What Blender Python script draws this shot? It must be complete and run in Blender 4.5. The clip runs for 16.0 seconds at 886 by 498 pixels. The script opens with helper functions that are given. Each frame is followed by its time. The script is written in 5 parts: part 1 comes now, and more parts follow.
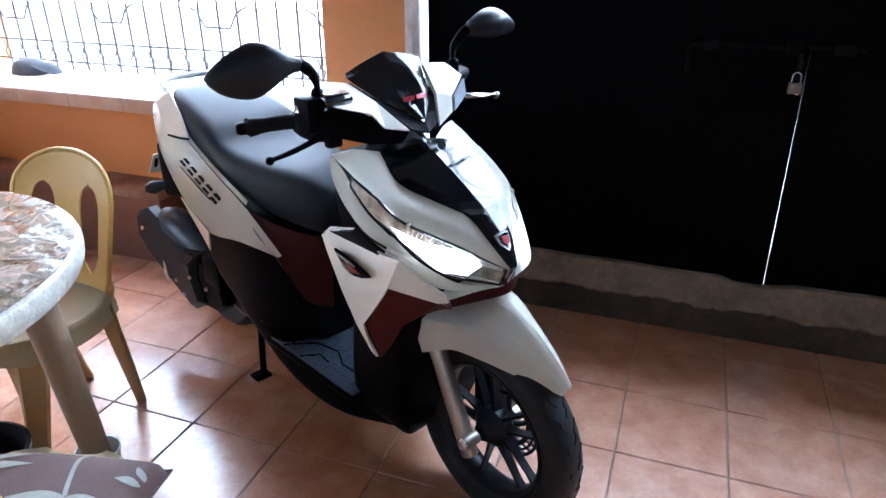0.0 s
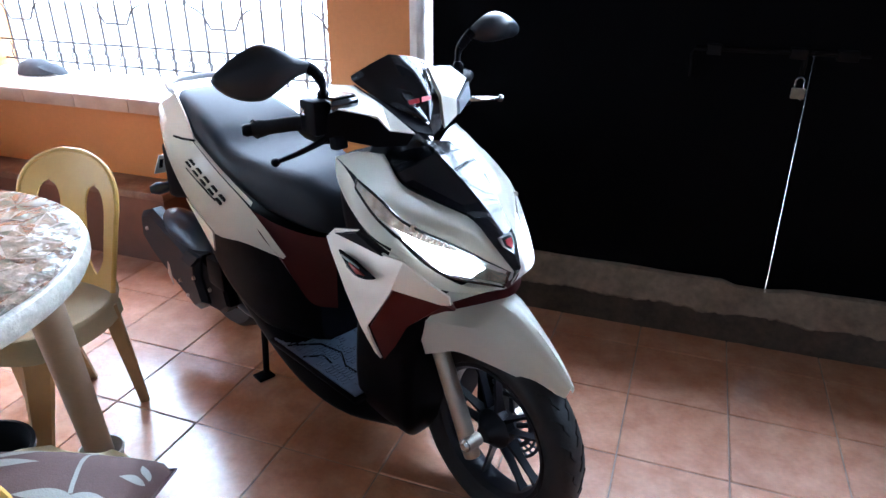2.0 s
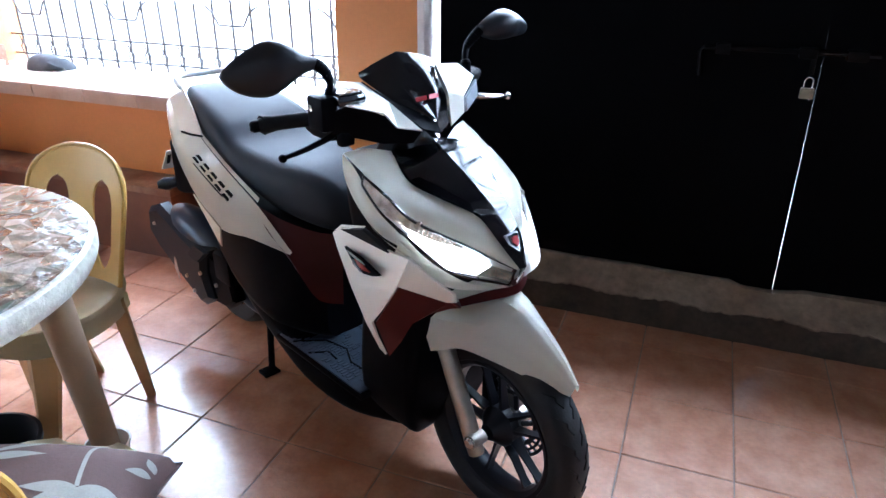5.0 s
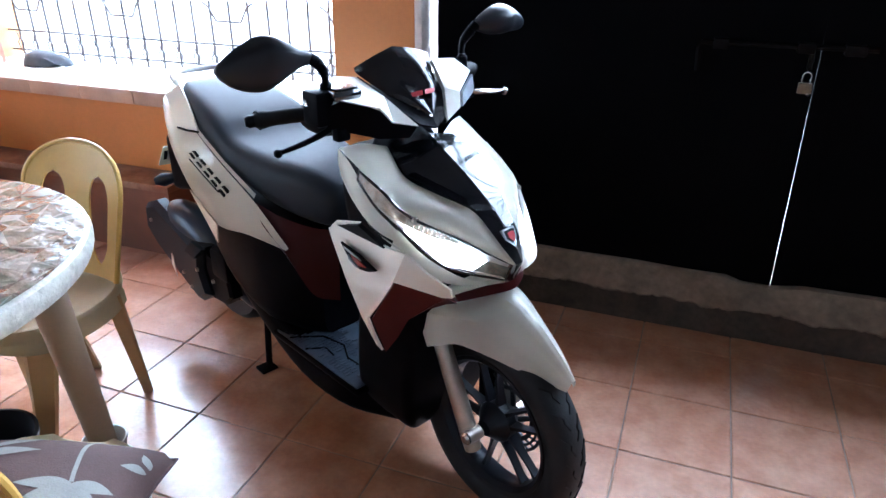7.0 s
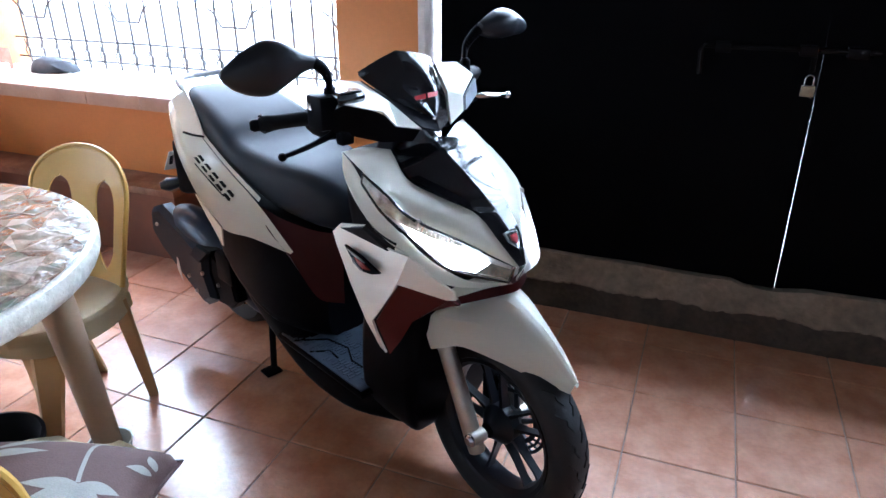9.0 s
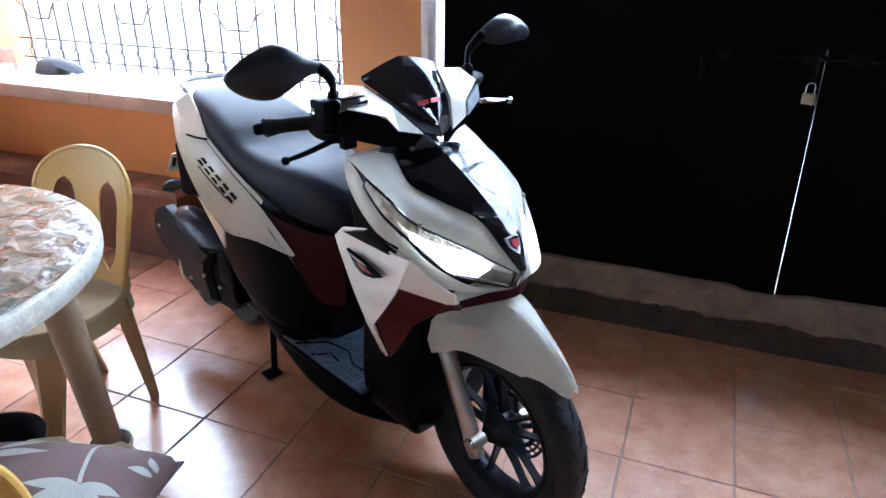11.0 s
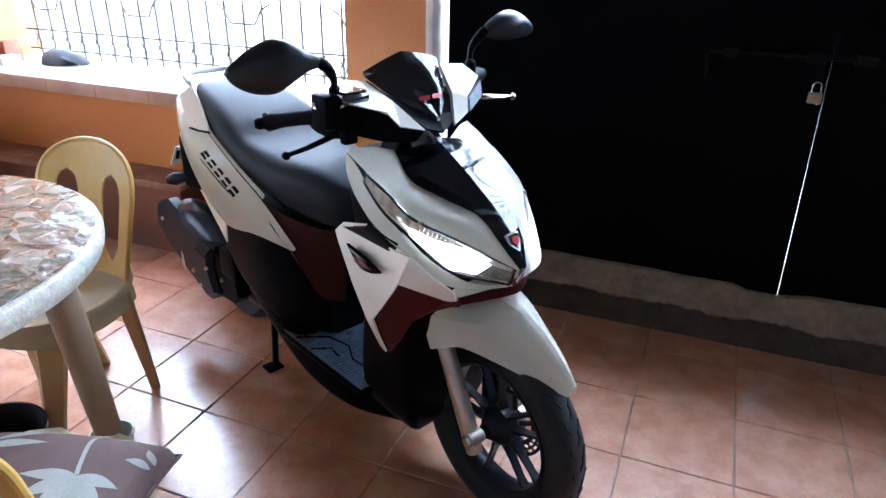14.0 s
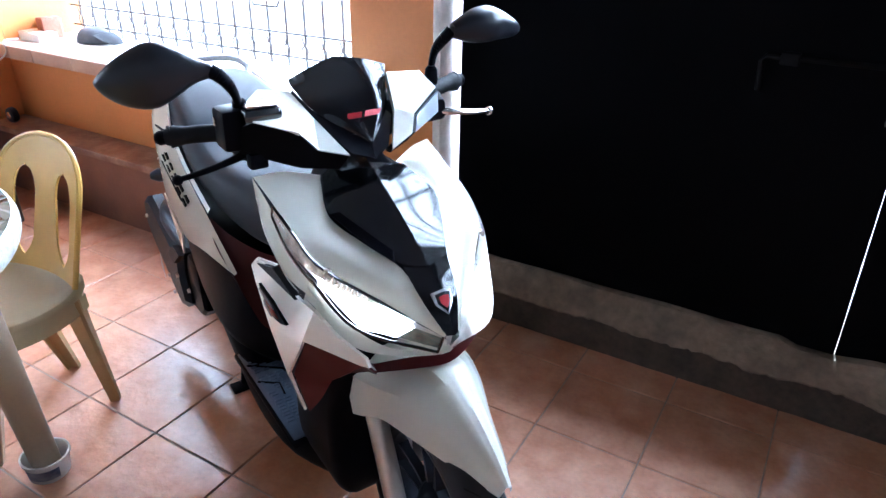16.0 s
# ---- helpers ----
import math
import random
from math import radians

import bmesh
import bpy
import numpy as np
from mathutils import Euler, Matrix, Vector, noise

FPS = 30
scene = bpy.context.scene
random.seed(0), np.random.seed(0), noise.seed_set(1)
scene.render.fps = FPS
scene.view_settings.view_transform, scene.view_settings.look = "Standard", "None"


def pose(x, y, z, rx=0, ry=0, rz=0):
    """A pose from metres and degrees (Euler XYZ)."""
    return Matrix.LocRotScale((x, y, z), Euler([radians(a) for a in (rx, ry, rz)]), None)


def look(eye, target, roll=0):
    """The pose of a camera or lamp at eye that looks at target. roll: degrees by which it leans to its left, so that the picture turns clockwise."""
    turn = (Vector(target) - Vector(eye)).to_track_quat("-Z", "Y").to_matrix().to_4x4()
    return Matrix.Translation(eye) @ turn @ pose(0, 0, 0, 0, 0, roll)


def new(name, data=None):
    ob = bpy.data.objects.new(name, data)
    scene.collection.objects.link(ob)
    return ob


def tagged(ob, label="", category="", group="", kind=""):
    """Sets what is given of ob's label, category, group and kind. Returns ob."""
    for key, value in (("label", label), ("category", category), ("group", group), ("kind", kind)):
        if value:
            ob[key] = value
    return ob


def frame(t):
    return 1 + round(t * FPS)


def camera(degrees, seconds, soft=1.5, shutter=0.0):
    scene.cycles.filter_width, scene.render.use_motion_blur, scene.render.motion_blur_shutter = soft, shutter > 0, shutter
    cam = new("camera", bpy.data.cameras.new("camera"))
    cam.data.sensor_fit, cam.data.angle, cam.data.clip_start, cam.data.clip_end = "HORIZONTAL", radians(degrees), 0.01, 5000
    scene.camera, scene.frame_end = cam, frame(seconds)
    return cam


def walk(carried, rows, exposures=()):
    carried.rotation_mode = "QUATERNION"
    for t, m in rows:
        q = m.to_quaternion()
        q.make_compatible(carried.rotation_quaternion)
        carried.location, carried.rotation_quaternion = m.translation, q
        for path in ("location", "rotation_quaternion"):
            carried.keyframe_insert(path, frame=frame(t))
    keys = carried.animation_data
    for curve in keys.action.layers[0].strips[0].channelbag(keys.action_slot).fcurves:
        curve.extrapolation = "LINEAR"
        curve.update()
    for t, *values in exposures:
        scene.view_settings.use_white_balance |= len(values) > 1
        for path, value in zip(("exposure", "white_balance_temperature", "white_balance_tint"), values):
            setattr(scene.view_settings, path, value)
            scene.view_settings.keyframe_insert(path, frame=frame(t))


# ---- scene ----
cam = camera(66.4, 16.0)
PATH = [
    (0, (-0.247, -1.864, 1.325), (-0.864, -0.16, 0.48), -0.1),
    (0.5, (-0.247, -1.868, 1.323), (-0.865, -0.168, 0.47), -0.4),
    (1, (-0.249, -1.871, 1.326), (-0.877, -0.168, 0.487), -0.2),
    (1.5, (-0.251, -1.875, 1.327), (-0.891, -0.176, 0.488), -0.1),
    (2, (-0.249, -1.873, 1.327), (-0.872, -0.167, 0.489), 0.2),
    (2.5, (-0.247, -1.873, 1.326), (-0.882, -0.17, 0.49), 0.0),
    (3, (-0.244, -1.873, 1.325), (-0.876, -0.167, 0.495), 0.1),
    (3.5, (-0.244, -1.874, 1.329), (-0.881, -0.173, 0.493), 0.0),
    (4, (-0.246, -1.875, 1.322), (-0.883, -0.172, 0.488), 0.4),
    (4.2, (-0.254, -1.878, 1.331), (-0.89, -0.18, 0.488), 0.4),
    (6.3, (-0.238, -1.868, 1.317), (-0.877, -0.171, 0.473), 0.5),
    (6.5, (-0.244, -1.868, 1.32), (-0.881, -0.173, 0.471), 0.4),
    (7, (-0.242, -1.87, 1.322), (-0.878, -0.176, 0.47), 0.4),
    (7.5, (-0.238, -1.873, 1.323), (-0.872, -0.175, 0.477), 0.5),
    (8, (-0.239, -1.873, 1.323), (-0.879, -0.175, 0.482), 0.3),
    (8.5, (-0.239, -1.877, 1.32), (-0.878, -0.178, 0.481), 0.4),
    (9, (-0.236, -1.878, 1.32), (-0.887, -0.183, 0.482), 0.1),
    (11.5, (-0.235, -1.885, 1.326), (-0.889, -0.183, 0.505), 0.7),
    (12, (-0.232, -1.888, 1.325), (-0.883, -0.181, 0.513), 0.8),
    (12.5, (-0.23, -1.891, 1.323), (-0.875, -0.184, 0.504), 0.7),
    (13, (-0.227, -1.891, 1.322), (-0.886, -0.192, 0.499), 0.5),
    (13.5, (-0.224, -1.886, 1.324), (-0.89, -0.193, 0.493), 0.3),
    (14, (-0.225, -1.875, 1.328), (-0.893, -0.189, 0.484), 1.0),
    (14.2, (-0.214, -1.864, 1.329), (-0.905, -0.188, 0.484), 1.3),
    (14.5, (-0.187, -1.81, 1.331), (-0.971, -0.188, 0.462), 0.7),
    (14.8, (-0.139, -1.762, 1.331), (-1.043, -0.2, 0.469), 0.3),
    (15, (-0.102, -1.732, 1.336), (-0.996, -0.177, 0.45), 0.6),
    (15.3, (-0.088, -1.667, 1.333), (-0.972, -0.122, 0.42), -0.1),
    (15.5, (-0.083, -1.614, 1.329), (-0.977, -0.069, 0.426), -0.5),
    (15.8, (-0.085, -1.515, 1.344), (-0.975, 0.026, 0.43), 1.3),
    (16, (-0.073, -1.457, 1.343), (-0.969, 0.082, 0.434), 1.0),
]
walk(cam, [(t, look(eye, target, roll)) for t, eye, target, roll in PATH], exposures=[(0.0, 0.42, 5000.0, 10.0), (14.9, 0.42, 5000.0, 10.0), (16.0, 0.68, 4900.0, 10.0)])

from mathutils.geometry import tessellate_polygon

# ---- light ----
world = bpy.data.worlds.new("sky")
scene.world = world
world.use_nodes = True
wn, wl = world.node_tree.nodes, world.node_tree.links
sky = wn.new("ShaderNodeTexSky")
sky.sky_type, sky.sun_disc = "NISHITA", False
sky.sun_elevation, sky.sun_rotation = radians(61), radians(206)
wn["Background"].inputs["Strength"].default_value = 0.15
wl.new(sky.outputs[0], wn["Background"].inputs["Color"])
sun = new("sun", bpy.data.lights.new("sun", "SUN"))
sun.data.energy, sun.data.angle, sun.data.color = 3.0, radians(0.6), (1.0, 0.95, 0.86)
sun.matrix_world = look((0, 0, 0), (0.25, 0.5, -1.0))
tagged(sun, kind="structure")


# ---- materials ----
def material(name, base, rough=0.5, metal=0.0, coat=0.0, coat_rough=0.06, second=None, scale=8.0, amount=0.5, grain=0.0, grain_scale=120.0, bump=0.0, bump_scale=60.0, spec=0.5, emit=None, power=0.0, stretch=(1, 1, 1), per_object=0.0, rough_var=0.0, world_space=False):
    m = bpy.data.materials.new(name)
    m.use_nodes = True
    n, l = m.node_tree.nodes, m.node_tree.links
    b = n["Principled BSDF"]
    b.inputs["Base Color"].default_value = (*base, 1)
    b.inputs["Roughness"].default_value, b.inputs["Metallic"].default_value = rough, metal
    b.inputs["Coat Weight"].default_value, b.inputs["Specular IOR Level"].default_value = coat, spec
    b.inputs["Coat Roughness"].default_value = coat_rough
    if emit:
        b.inputs["Emission Color"].default_value, b.inputs["Emission Strength"].default_value = (*emit, 1), power
    tc, mp = n.new("ShaderNodeTexCoord"), n.new("ShaderNodeMapping")
    mp.inputs["Scale"].default_value = stretch
    l.new(n.new("ShaderNodeNewGeometry").outputs["Position"] if world_space else tc.outputs["Object"], mp.inputs["Vector"])
    vec, colour = mp.outputs[0], None
    if second:
        noise_a = n.new("ShaderNodeTexNoise")
        noise_a.inputs["Scale"].default_value, noise_a.inputs["Detail"].default_value = scale, 6
        l.new(vec, noise_a.inputs["Vector"])
        ramp = n.new("ShaderNodeMapRange")
        ramp.inputs["From Min"].default_value, ramp.inputs["From Max"].default_value = 0.38, 0.66
        ramp.inputs["To Max"].default_value = amount
        l.new(noise_a.outputs["Fac"], ramp.inputs["Value"])
        mix = n.new("ShaderNodeMix")
        mix.data_type = "RGBA"
        mix.inputs[6].default_value, mix.inputs[7].default_value = (*base, 1), (*second, 1)
        l.new(ramp.outputs[0], mix.inputs[0])
        colour = mix.outputs[2]
        if rough_var:
            rr = n.new("ShaderNodeMapRange")
            rr.inputs["To Min"].default_value, rr.inputs["To Max"].default_value = rough - rough_var, rough + rough_var
            l.new(noise_a.outputs["Fac"], rr.inputs["Value"])
            l.new(rr.outputs[0], b.inputs["Roughness"])
    if grain:
        noise_b = n.new("ShaderNodeTexNoise")
        noise_b.inputs["Scale"].default_value, noise_b.inputs["Detail"].default_value = grain_scale, 3
        l.new(vec, noise_b.inputs["Vector"])
        hs = n.new("ShaderNodeHueSaturation")
        vr = n.new("ShaderNodeMapRange")
        vr.inputs["To Min"].default_value, vr.inputs["To Max"].default_value = 1 - grain, 1 + grain
        l.new(noise_b.outputs["Fac"], vr.inputs["Value"])
        l.new(vr.outputs[0], hs.inputs["Value"])
        if colour:
            l.new(colour, hs.inputs["Color"])
        else:
            hs.inputs["Color"].default_value = (*base, 1)
        colour = hs.outputs[0]
    if per_object:
        oi, hv, mr = n.new("ShaderNodeObjectInfo"), n.new("ShaderNodeHueSaturation"), n.new("ShaderNodeMapRange")
        mr.inputs["To Min"].default_value, mr.inputs["To Max"].default_value = 1 - per_object, 1 + per_object
        l.new(oi.outputs["Random"], mr.inputs["Value"])
        l.new(mr.outputs[0], hv.inputs["Value"])
        if colour:
            l.new(colour, hv.inputs["Color"])
        else:
            hv.inputs["Color"].default_value = (*base, 1)
        colour = hv.outputs[0]
    if colour:
        l.new(colour, b.inputs["Base Color"])
    if bump:
        noise_c, bm_n = n.new("ShaderNodeTexNoise"), n.new("ShaderNodeBump")
        noise_c.inputs["Scale"].default_value, noise_c.inputs["Detail"].default_value = bump_scale, 4
        bm_n.inputs["Strength"].default_value, bm_n.inputs["Distance"].default_value = bump, 0.01
        l.new(vec, noise_c.inputs["Vector"])
        l.new(noise_c.outputs["Fac"], bm_n.inputs["Height"])
        l.new(bm_n.outputs[0], b.inputs["Normal"])
    return m


def glass(name, tint=(1, 1, 1), gloss=0.07):
    """Thin clear cover: lets the light through and mirrors a little of it."""
    m = bpy.data.materials.new(name)
    m.use_nodes = True
    n, l = m.node_tree.nodes, m.node_tree.links
    clear, shine, both = n.new("ShaderNodeBsdfTransparent"), n.new("ShaderNodeBsdfGlossy"), n.new("ShaderNodeMixShader")
    clear.inputs["Color"].default_value = (*tint, 1)
    shine.inputs["Roughness"].default_value = 0.03
    both.inputs[0].default_value = gloss
    l.new(clear.outputs[0], both.inputs[1])
    l.new(shine.outputs[0], both.inputs[2])
    l.new(both.outputs[0], n["Material Output"].inputs["Surface"])
    return m


ORANGE = material("orange_wall_paint", (0.66, 0.245, 0.055), 0.5, second=(0.58, 0.205, 0.045), scale=2.5, amount=0.6, grain=0.06, grain_scale=60, bump=0.12, bump_scale=90)
BROWN = material("brown_bench_paint", (0.17, 0.065, 0.03), 0.5, second=(0.10, 0.04, 0.022), scale=5, amount=0.8, grain=0.15, grain_scale=40, bump=0.1)
BENCH_TOP = material("dusty_bench_paint", (0.19, 0.085, 0.045), 0.6, second=(0.34, 0.22, 0.14), scale=9, amount=0.75, grain=0.25, grain_scale=60, bump=0.2)
SILL_TILE = material("sill_tile", (0.50, 0.30, 0.20), 0.35, second=(0.62, 0.42, 0.30), scale=7, amount=0.8, grain=0.08, per_object=0.08)
SILL_TOP = material("sill_top_tile", (0.78, 0.74, 0.68), 0.3, second=(0.68, 0.62, 0.55), scale=6, amount=0.5)
FLOOR_TILE = material("terracotta_tile", (0.42, 0.168, 0.072), 0.50, spec=1.0, coat=1.0, coat_rough=0.18, second=(0.56, 0.30, 0.175), scale=11, amount=0.85, grain=0.20, grain_scale=70, bump=0.40, bump_scale=24, per_object=0.07, rough_var=0.08, world_space=True)
GROUT = material("dirty_grout", (0.24, 0.19, 0.155), 0.8, second=(0.42, 0.36, 0.30), scale=5, amount=0.9, grain=0.2)
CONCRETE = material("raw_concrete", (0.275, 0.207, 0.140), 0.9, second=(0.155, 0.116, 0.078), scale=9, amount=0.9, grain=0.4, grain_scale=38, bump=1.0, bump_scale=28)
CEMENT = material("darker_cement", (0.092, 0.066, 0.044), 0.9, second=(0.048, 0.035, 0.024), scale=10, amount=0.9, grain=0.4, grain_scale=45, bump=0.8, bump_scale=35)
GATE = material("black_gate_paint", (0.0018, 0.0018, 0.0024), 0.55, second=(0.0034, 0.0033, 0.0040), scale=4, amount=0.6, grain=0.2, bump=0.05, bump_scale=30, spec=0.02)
STEEL_BLACK = material("black_gate_bolt", (0.0055, 0.005, 0.005), 0.5, 0.0, spec=0.06, second=(0.006, 0.005, 0.005), scale=30, amount=0.6)
BRASS = material("padlock_brass", (0.30, 0.25, 0.17), 0.45, 0.4, second=(0.20, 0.165, 0.11), scale=60, amount=0.6)
STEEL = material("steel", (0.62, 0.6, 0.58), 0.25, 1.0, second=(0.5, 0.48, 0.45), scale=30, amount=0.5)
PLASTER = material("bare_plaster", (0.88, 0.80, 0.74), 0.85, second=(0.72, 0.62, 0.55), scale=9, amount=0.8, grain=0.2, grain_scale=40, bump=0.4, bump_scale=35)
# Greys of the unseen walls and ceiling, darkened to hold down bounce light.
UNSEEN_GREY = material("bounce_dimming_grey", (0.20, 0.20, 0.20), 0.6, second=(0.16, 0.16, 0.16), scale=2, amount=0.5, bump=0.1)
CEILING = material("bounce_dimming_ceiling", (0.16, 0.15, 0.14), 0.7, second=(0.11, 0.105, 0.10), scale=2, amount=0.5)
# Dark iron lightened to grey: window glare over the bars is in the colour.
GRILLE = material("glare_greyed_iron", (0.08, 0.08, 0.08), 0.5, 0.1, second=(0.16, 0.13, 0.11), scale=40, amount=0.6)
# Both backdrops glow in place of the daylit yard; their emission lights the porch.
BACKDROP = material("glowing_yard_card", (0.85, 0.85, 0.83), 0.9, second=(0.7, 0.72, 0.68), scale=0.6, amount=0.6, emit=(0.92, 0.97, 1.0), power=16.0)
BACKDROP_WEST = material("glowing_west_card", (0.6, 0.62, 0.58), 0.9, second=(0.5, 0.52, 0.47), scale=0.6, amount=0.6, emit=(0.95, 0.97, 1.0), power=2.2)
GROUND = material("outdoor_concrete", (0.55, 0.53, 0.5), 0.9, second=(0.42, 0.4, 0.37), scale=1.5, amount=0.8)
CHAIR_PLASTIC = material("yellowed_plastic", (0.61, 0.385, 0.085), 0.38, second=(0.50, 0.31, 0.075), scale=7, amount=0.5, grain=0.04, bump=0.04, bump_scale=200)
SEAT_PLASTIC = material("cream_plastic", (0.62, 0.55, 0.37), 0.42, second=(0.5, 0.43, 0.27), scale=6, amount=0.6, grain=0.05)
# Chair legs browned: shade and light through the plastic are in the colour.
LEG_PLASTIC = material("shade_browned_leg_plastic", (0.50, 0.34, 0.16), 0.42, second=(0.40, 0.26, 0.12), scale=6, amount=0.6, grain=0.05)
TABLE_PLASTIC = material("worn_table_plastic", (0.62, 0.60, 0.52), 0.42, second=(0.30, 0.27, 0.20), scale=34, amount=0.5, grain=0.22, grain_scale=90, bump=0.2, bump_scale=120)
# Shade under the tabletop is put into the colour of its legs.
TABLE_LEG = material("shaded_table_leg_plastic", (0.36, 0.27, 0.18), 0.45, second=(0.28, 0.205, 0.13), scale=5, amount=0.6, grain=0.06)
BLACK_PLASTIC = material("matte_black_plastic", (0.008, 0.008, 0.010), 0.45, spec=0.2, grain=0.15, bump=0.06, bump_scale=250)


# ---- mesh helpers ----
def finish(bm, name, mat, smooth=35):
    bmesh.ops.recalc_face_normals(bm, faces=bm.faces)
    me = bpy.data.meshes.new(name)
    bm.to_mesh(me)
    bm.free()
    for x in mat if isinstance(mat, (list, tuple)) else [mat]:
        me.materials.append(x)
    if smooth:
        for p in me.polygons:
            p.use_smooth = True
        me.set_sharp_from_angle(angle=radians(smooth))
    return me


def part(name, bm, mat, parent=None, label="", smooth=35):
    ob = new(name, finish(bm, name, mat, smooth))
    if parent:
        ob.parent = parent
    if label:
        ob["label"] = label
    return ob


def empty(name, m, label, category, group="", kind=""):
    e = new(name)
    e.empty_display_size = 0.1
    e.matrix_basis = m
    return tagged(e, label, category, group, kind)


def box(lo, hi, bevel=0.0, bm=None, seg=2):
    bm = bm or bmesh.new()
    r = bmesh.ops.create_cube(bm, size=1.0)
    lo, hi = Vector(lo), Vector(hi)
    for v in r["verts"]:
        v.co = Vector((lo[k] + (v.co[k] + 0.5) * (hi[k] - lo[k]) for k in range(3)))
    if bevel:
        edges = list({e for v in r["verts"] for e in v.link_edges})
        bmesh.ops.bevel(bm, geom=edges, offset=bevel, segments=seg, profile=0.5, affect="EDGES")
    return bm


def frames_along(path):
    pts = [Vector(p) for p in path]
    out, ref = [], None
    for k, p in enumerate(pts):
        d = (pts[min(k + 1, len(pts) - 1)] - pts[max(k - 1, 0)]).normalized()
        if ref is None:
            ref = d.orthogonal().normalized()
        ref = (ref - d * ref.dot(d)).normalized()
        out.append((p, ref.copy(), d.cross(ref)))
    return out


def tube(path, radius, n=10, bm=None, cap=True):
    bm = bm or bmesh.new()
    rad = radius if isinstance(radius, (list, tuple)) else [radius] * len(path)
    rings = []
    for (p, a, b), r in zip(frames_along(path), rad):
        rings.append([bm.verts.new(p + (a * math.cos(t) + b * math.sin(t)) * r) for t in (2 * math.pi * k / n for k in range(n))])
    for r0, r1 in zip(rings, rings[1:]):
        for k in range(n):
            bm.faces.new((r0[k], r0[(k + 1) % n], r1[(k + 1) % n], r1[k]))
    if cap:
        bm.faces.new(rings[0][::-1])
        bm.faces.new(rings[-1])
    return bm


def rings_mesh(rings, cap=True, bm=None, closed=False):
    """A skin over rings of equal numbers of points."""
    bm = bm or bmesh.new()
    vs = [[bm.verts.new(p) for p in ring] for ring in rings]
    n = len(vs[0])
    pairs = list(zip(vs, vs[1:])) + ([(vs[-1], vs[0])] if closed else [])
    for r0, r1 in pairs:
        for k in range(n):
            bm.faces.new((r0[k], r0[(k + 1) % n], r1[(k + 1) % n], r1[k]))
    if cap and not closed:
        bm.faces.new(vs[0][::-1])
        bm.faces.new(vs[-1])
    return bm


def lathe(profile, n=24, axis="z", centre=(0, 0, 0), bm=None, cap=True):
    """A turned body from (radius, height) pairs."""
    rings = []
    for r, h in profile:
        ring = []
        for k in range(n):
            t = 2 * math.pi * k / n
            a, b = r * math.cos(t), r * math.sin(t)
            p = (a, b, h) if axis == "z" else ((a, h, b) if axis == "y" else (h, a, b))
            ring.append(Vector(p) + Vector(centre))
        rings.append(ring)
    return rings_mesh(rings, cap, bm)


def spline(pts, n):
    """n points along a smooth line through pts."""
    pts = [Vector(p) for p in pts]
    if len(pts) == 2:
        return [pts[0].lerp(pts[1], k / (n - 1)) for k in range(n)]
    out = []
    for k in range(n):
        f = k / (n - 1) * (len(pts) - 1)
        i = min(int(f), len(pts) - 2)
        f -= i
        p1, p2 = pts[i], pts[i + 1]
        p0 = pts[i - 1] if i else p1 * 2 - p2
        p3 = pts[i + 2] if i + 2 < len(pts) else p2 * 2 - p1
        out.append(0.5 * (2 * p1 + (p2 - p0) * f + (2 * p0 - 5 * p1 + 4 * p2 - p3) * f * f + (3 * p1 - p0 - 3 * p2 + p3) * f ** 3))
    return out


def shell(rows, nu=12, nv=12, thick=0.003, mirror=False, crease=False, bm=None):
    """A smooth panel through a small grid of control points, with thickness. crease: straight between the rows."""
    rows = [spline(r, nu) for r in rows]
    cols = []
    for k in range(nu):
        col = [r[k] for r in rows]
        if crease:
            fine = []
            per = max(1, nv // (len(col) - 1))
            for a, b in zip(col, col[1:]):
                fine += [a.lerp(b, q / per) for q in range(per)]
            cols.append(fine + [col[-1]])
        else:
            cols.append(spline(col, nv))
    if mirror:
        cols = [[Vector((p.x, -p.y, p.z)) for p in c] for c in cols]
    bm = bm or bmesh.new()
    nv = len(cols[0])
    g = [[bm.verts.new(p) for p in c] for c in cols]
    new_faces = []
    for i in range(nu - 1):
        for j in range(nv - 1):
            new_faces.append(bm.faces.new((g[i][j], g[i + 1][j], g[i + 1][j + 1], g[i][j + 1])))
    if thick:
        bmesh.ops.solidify(bm, geom=new_faces, thickness=thick)
    return bm


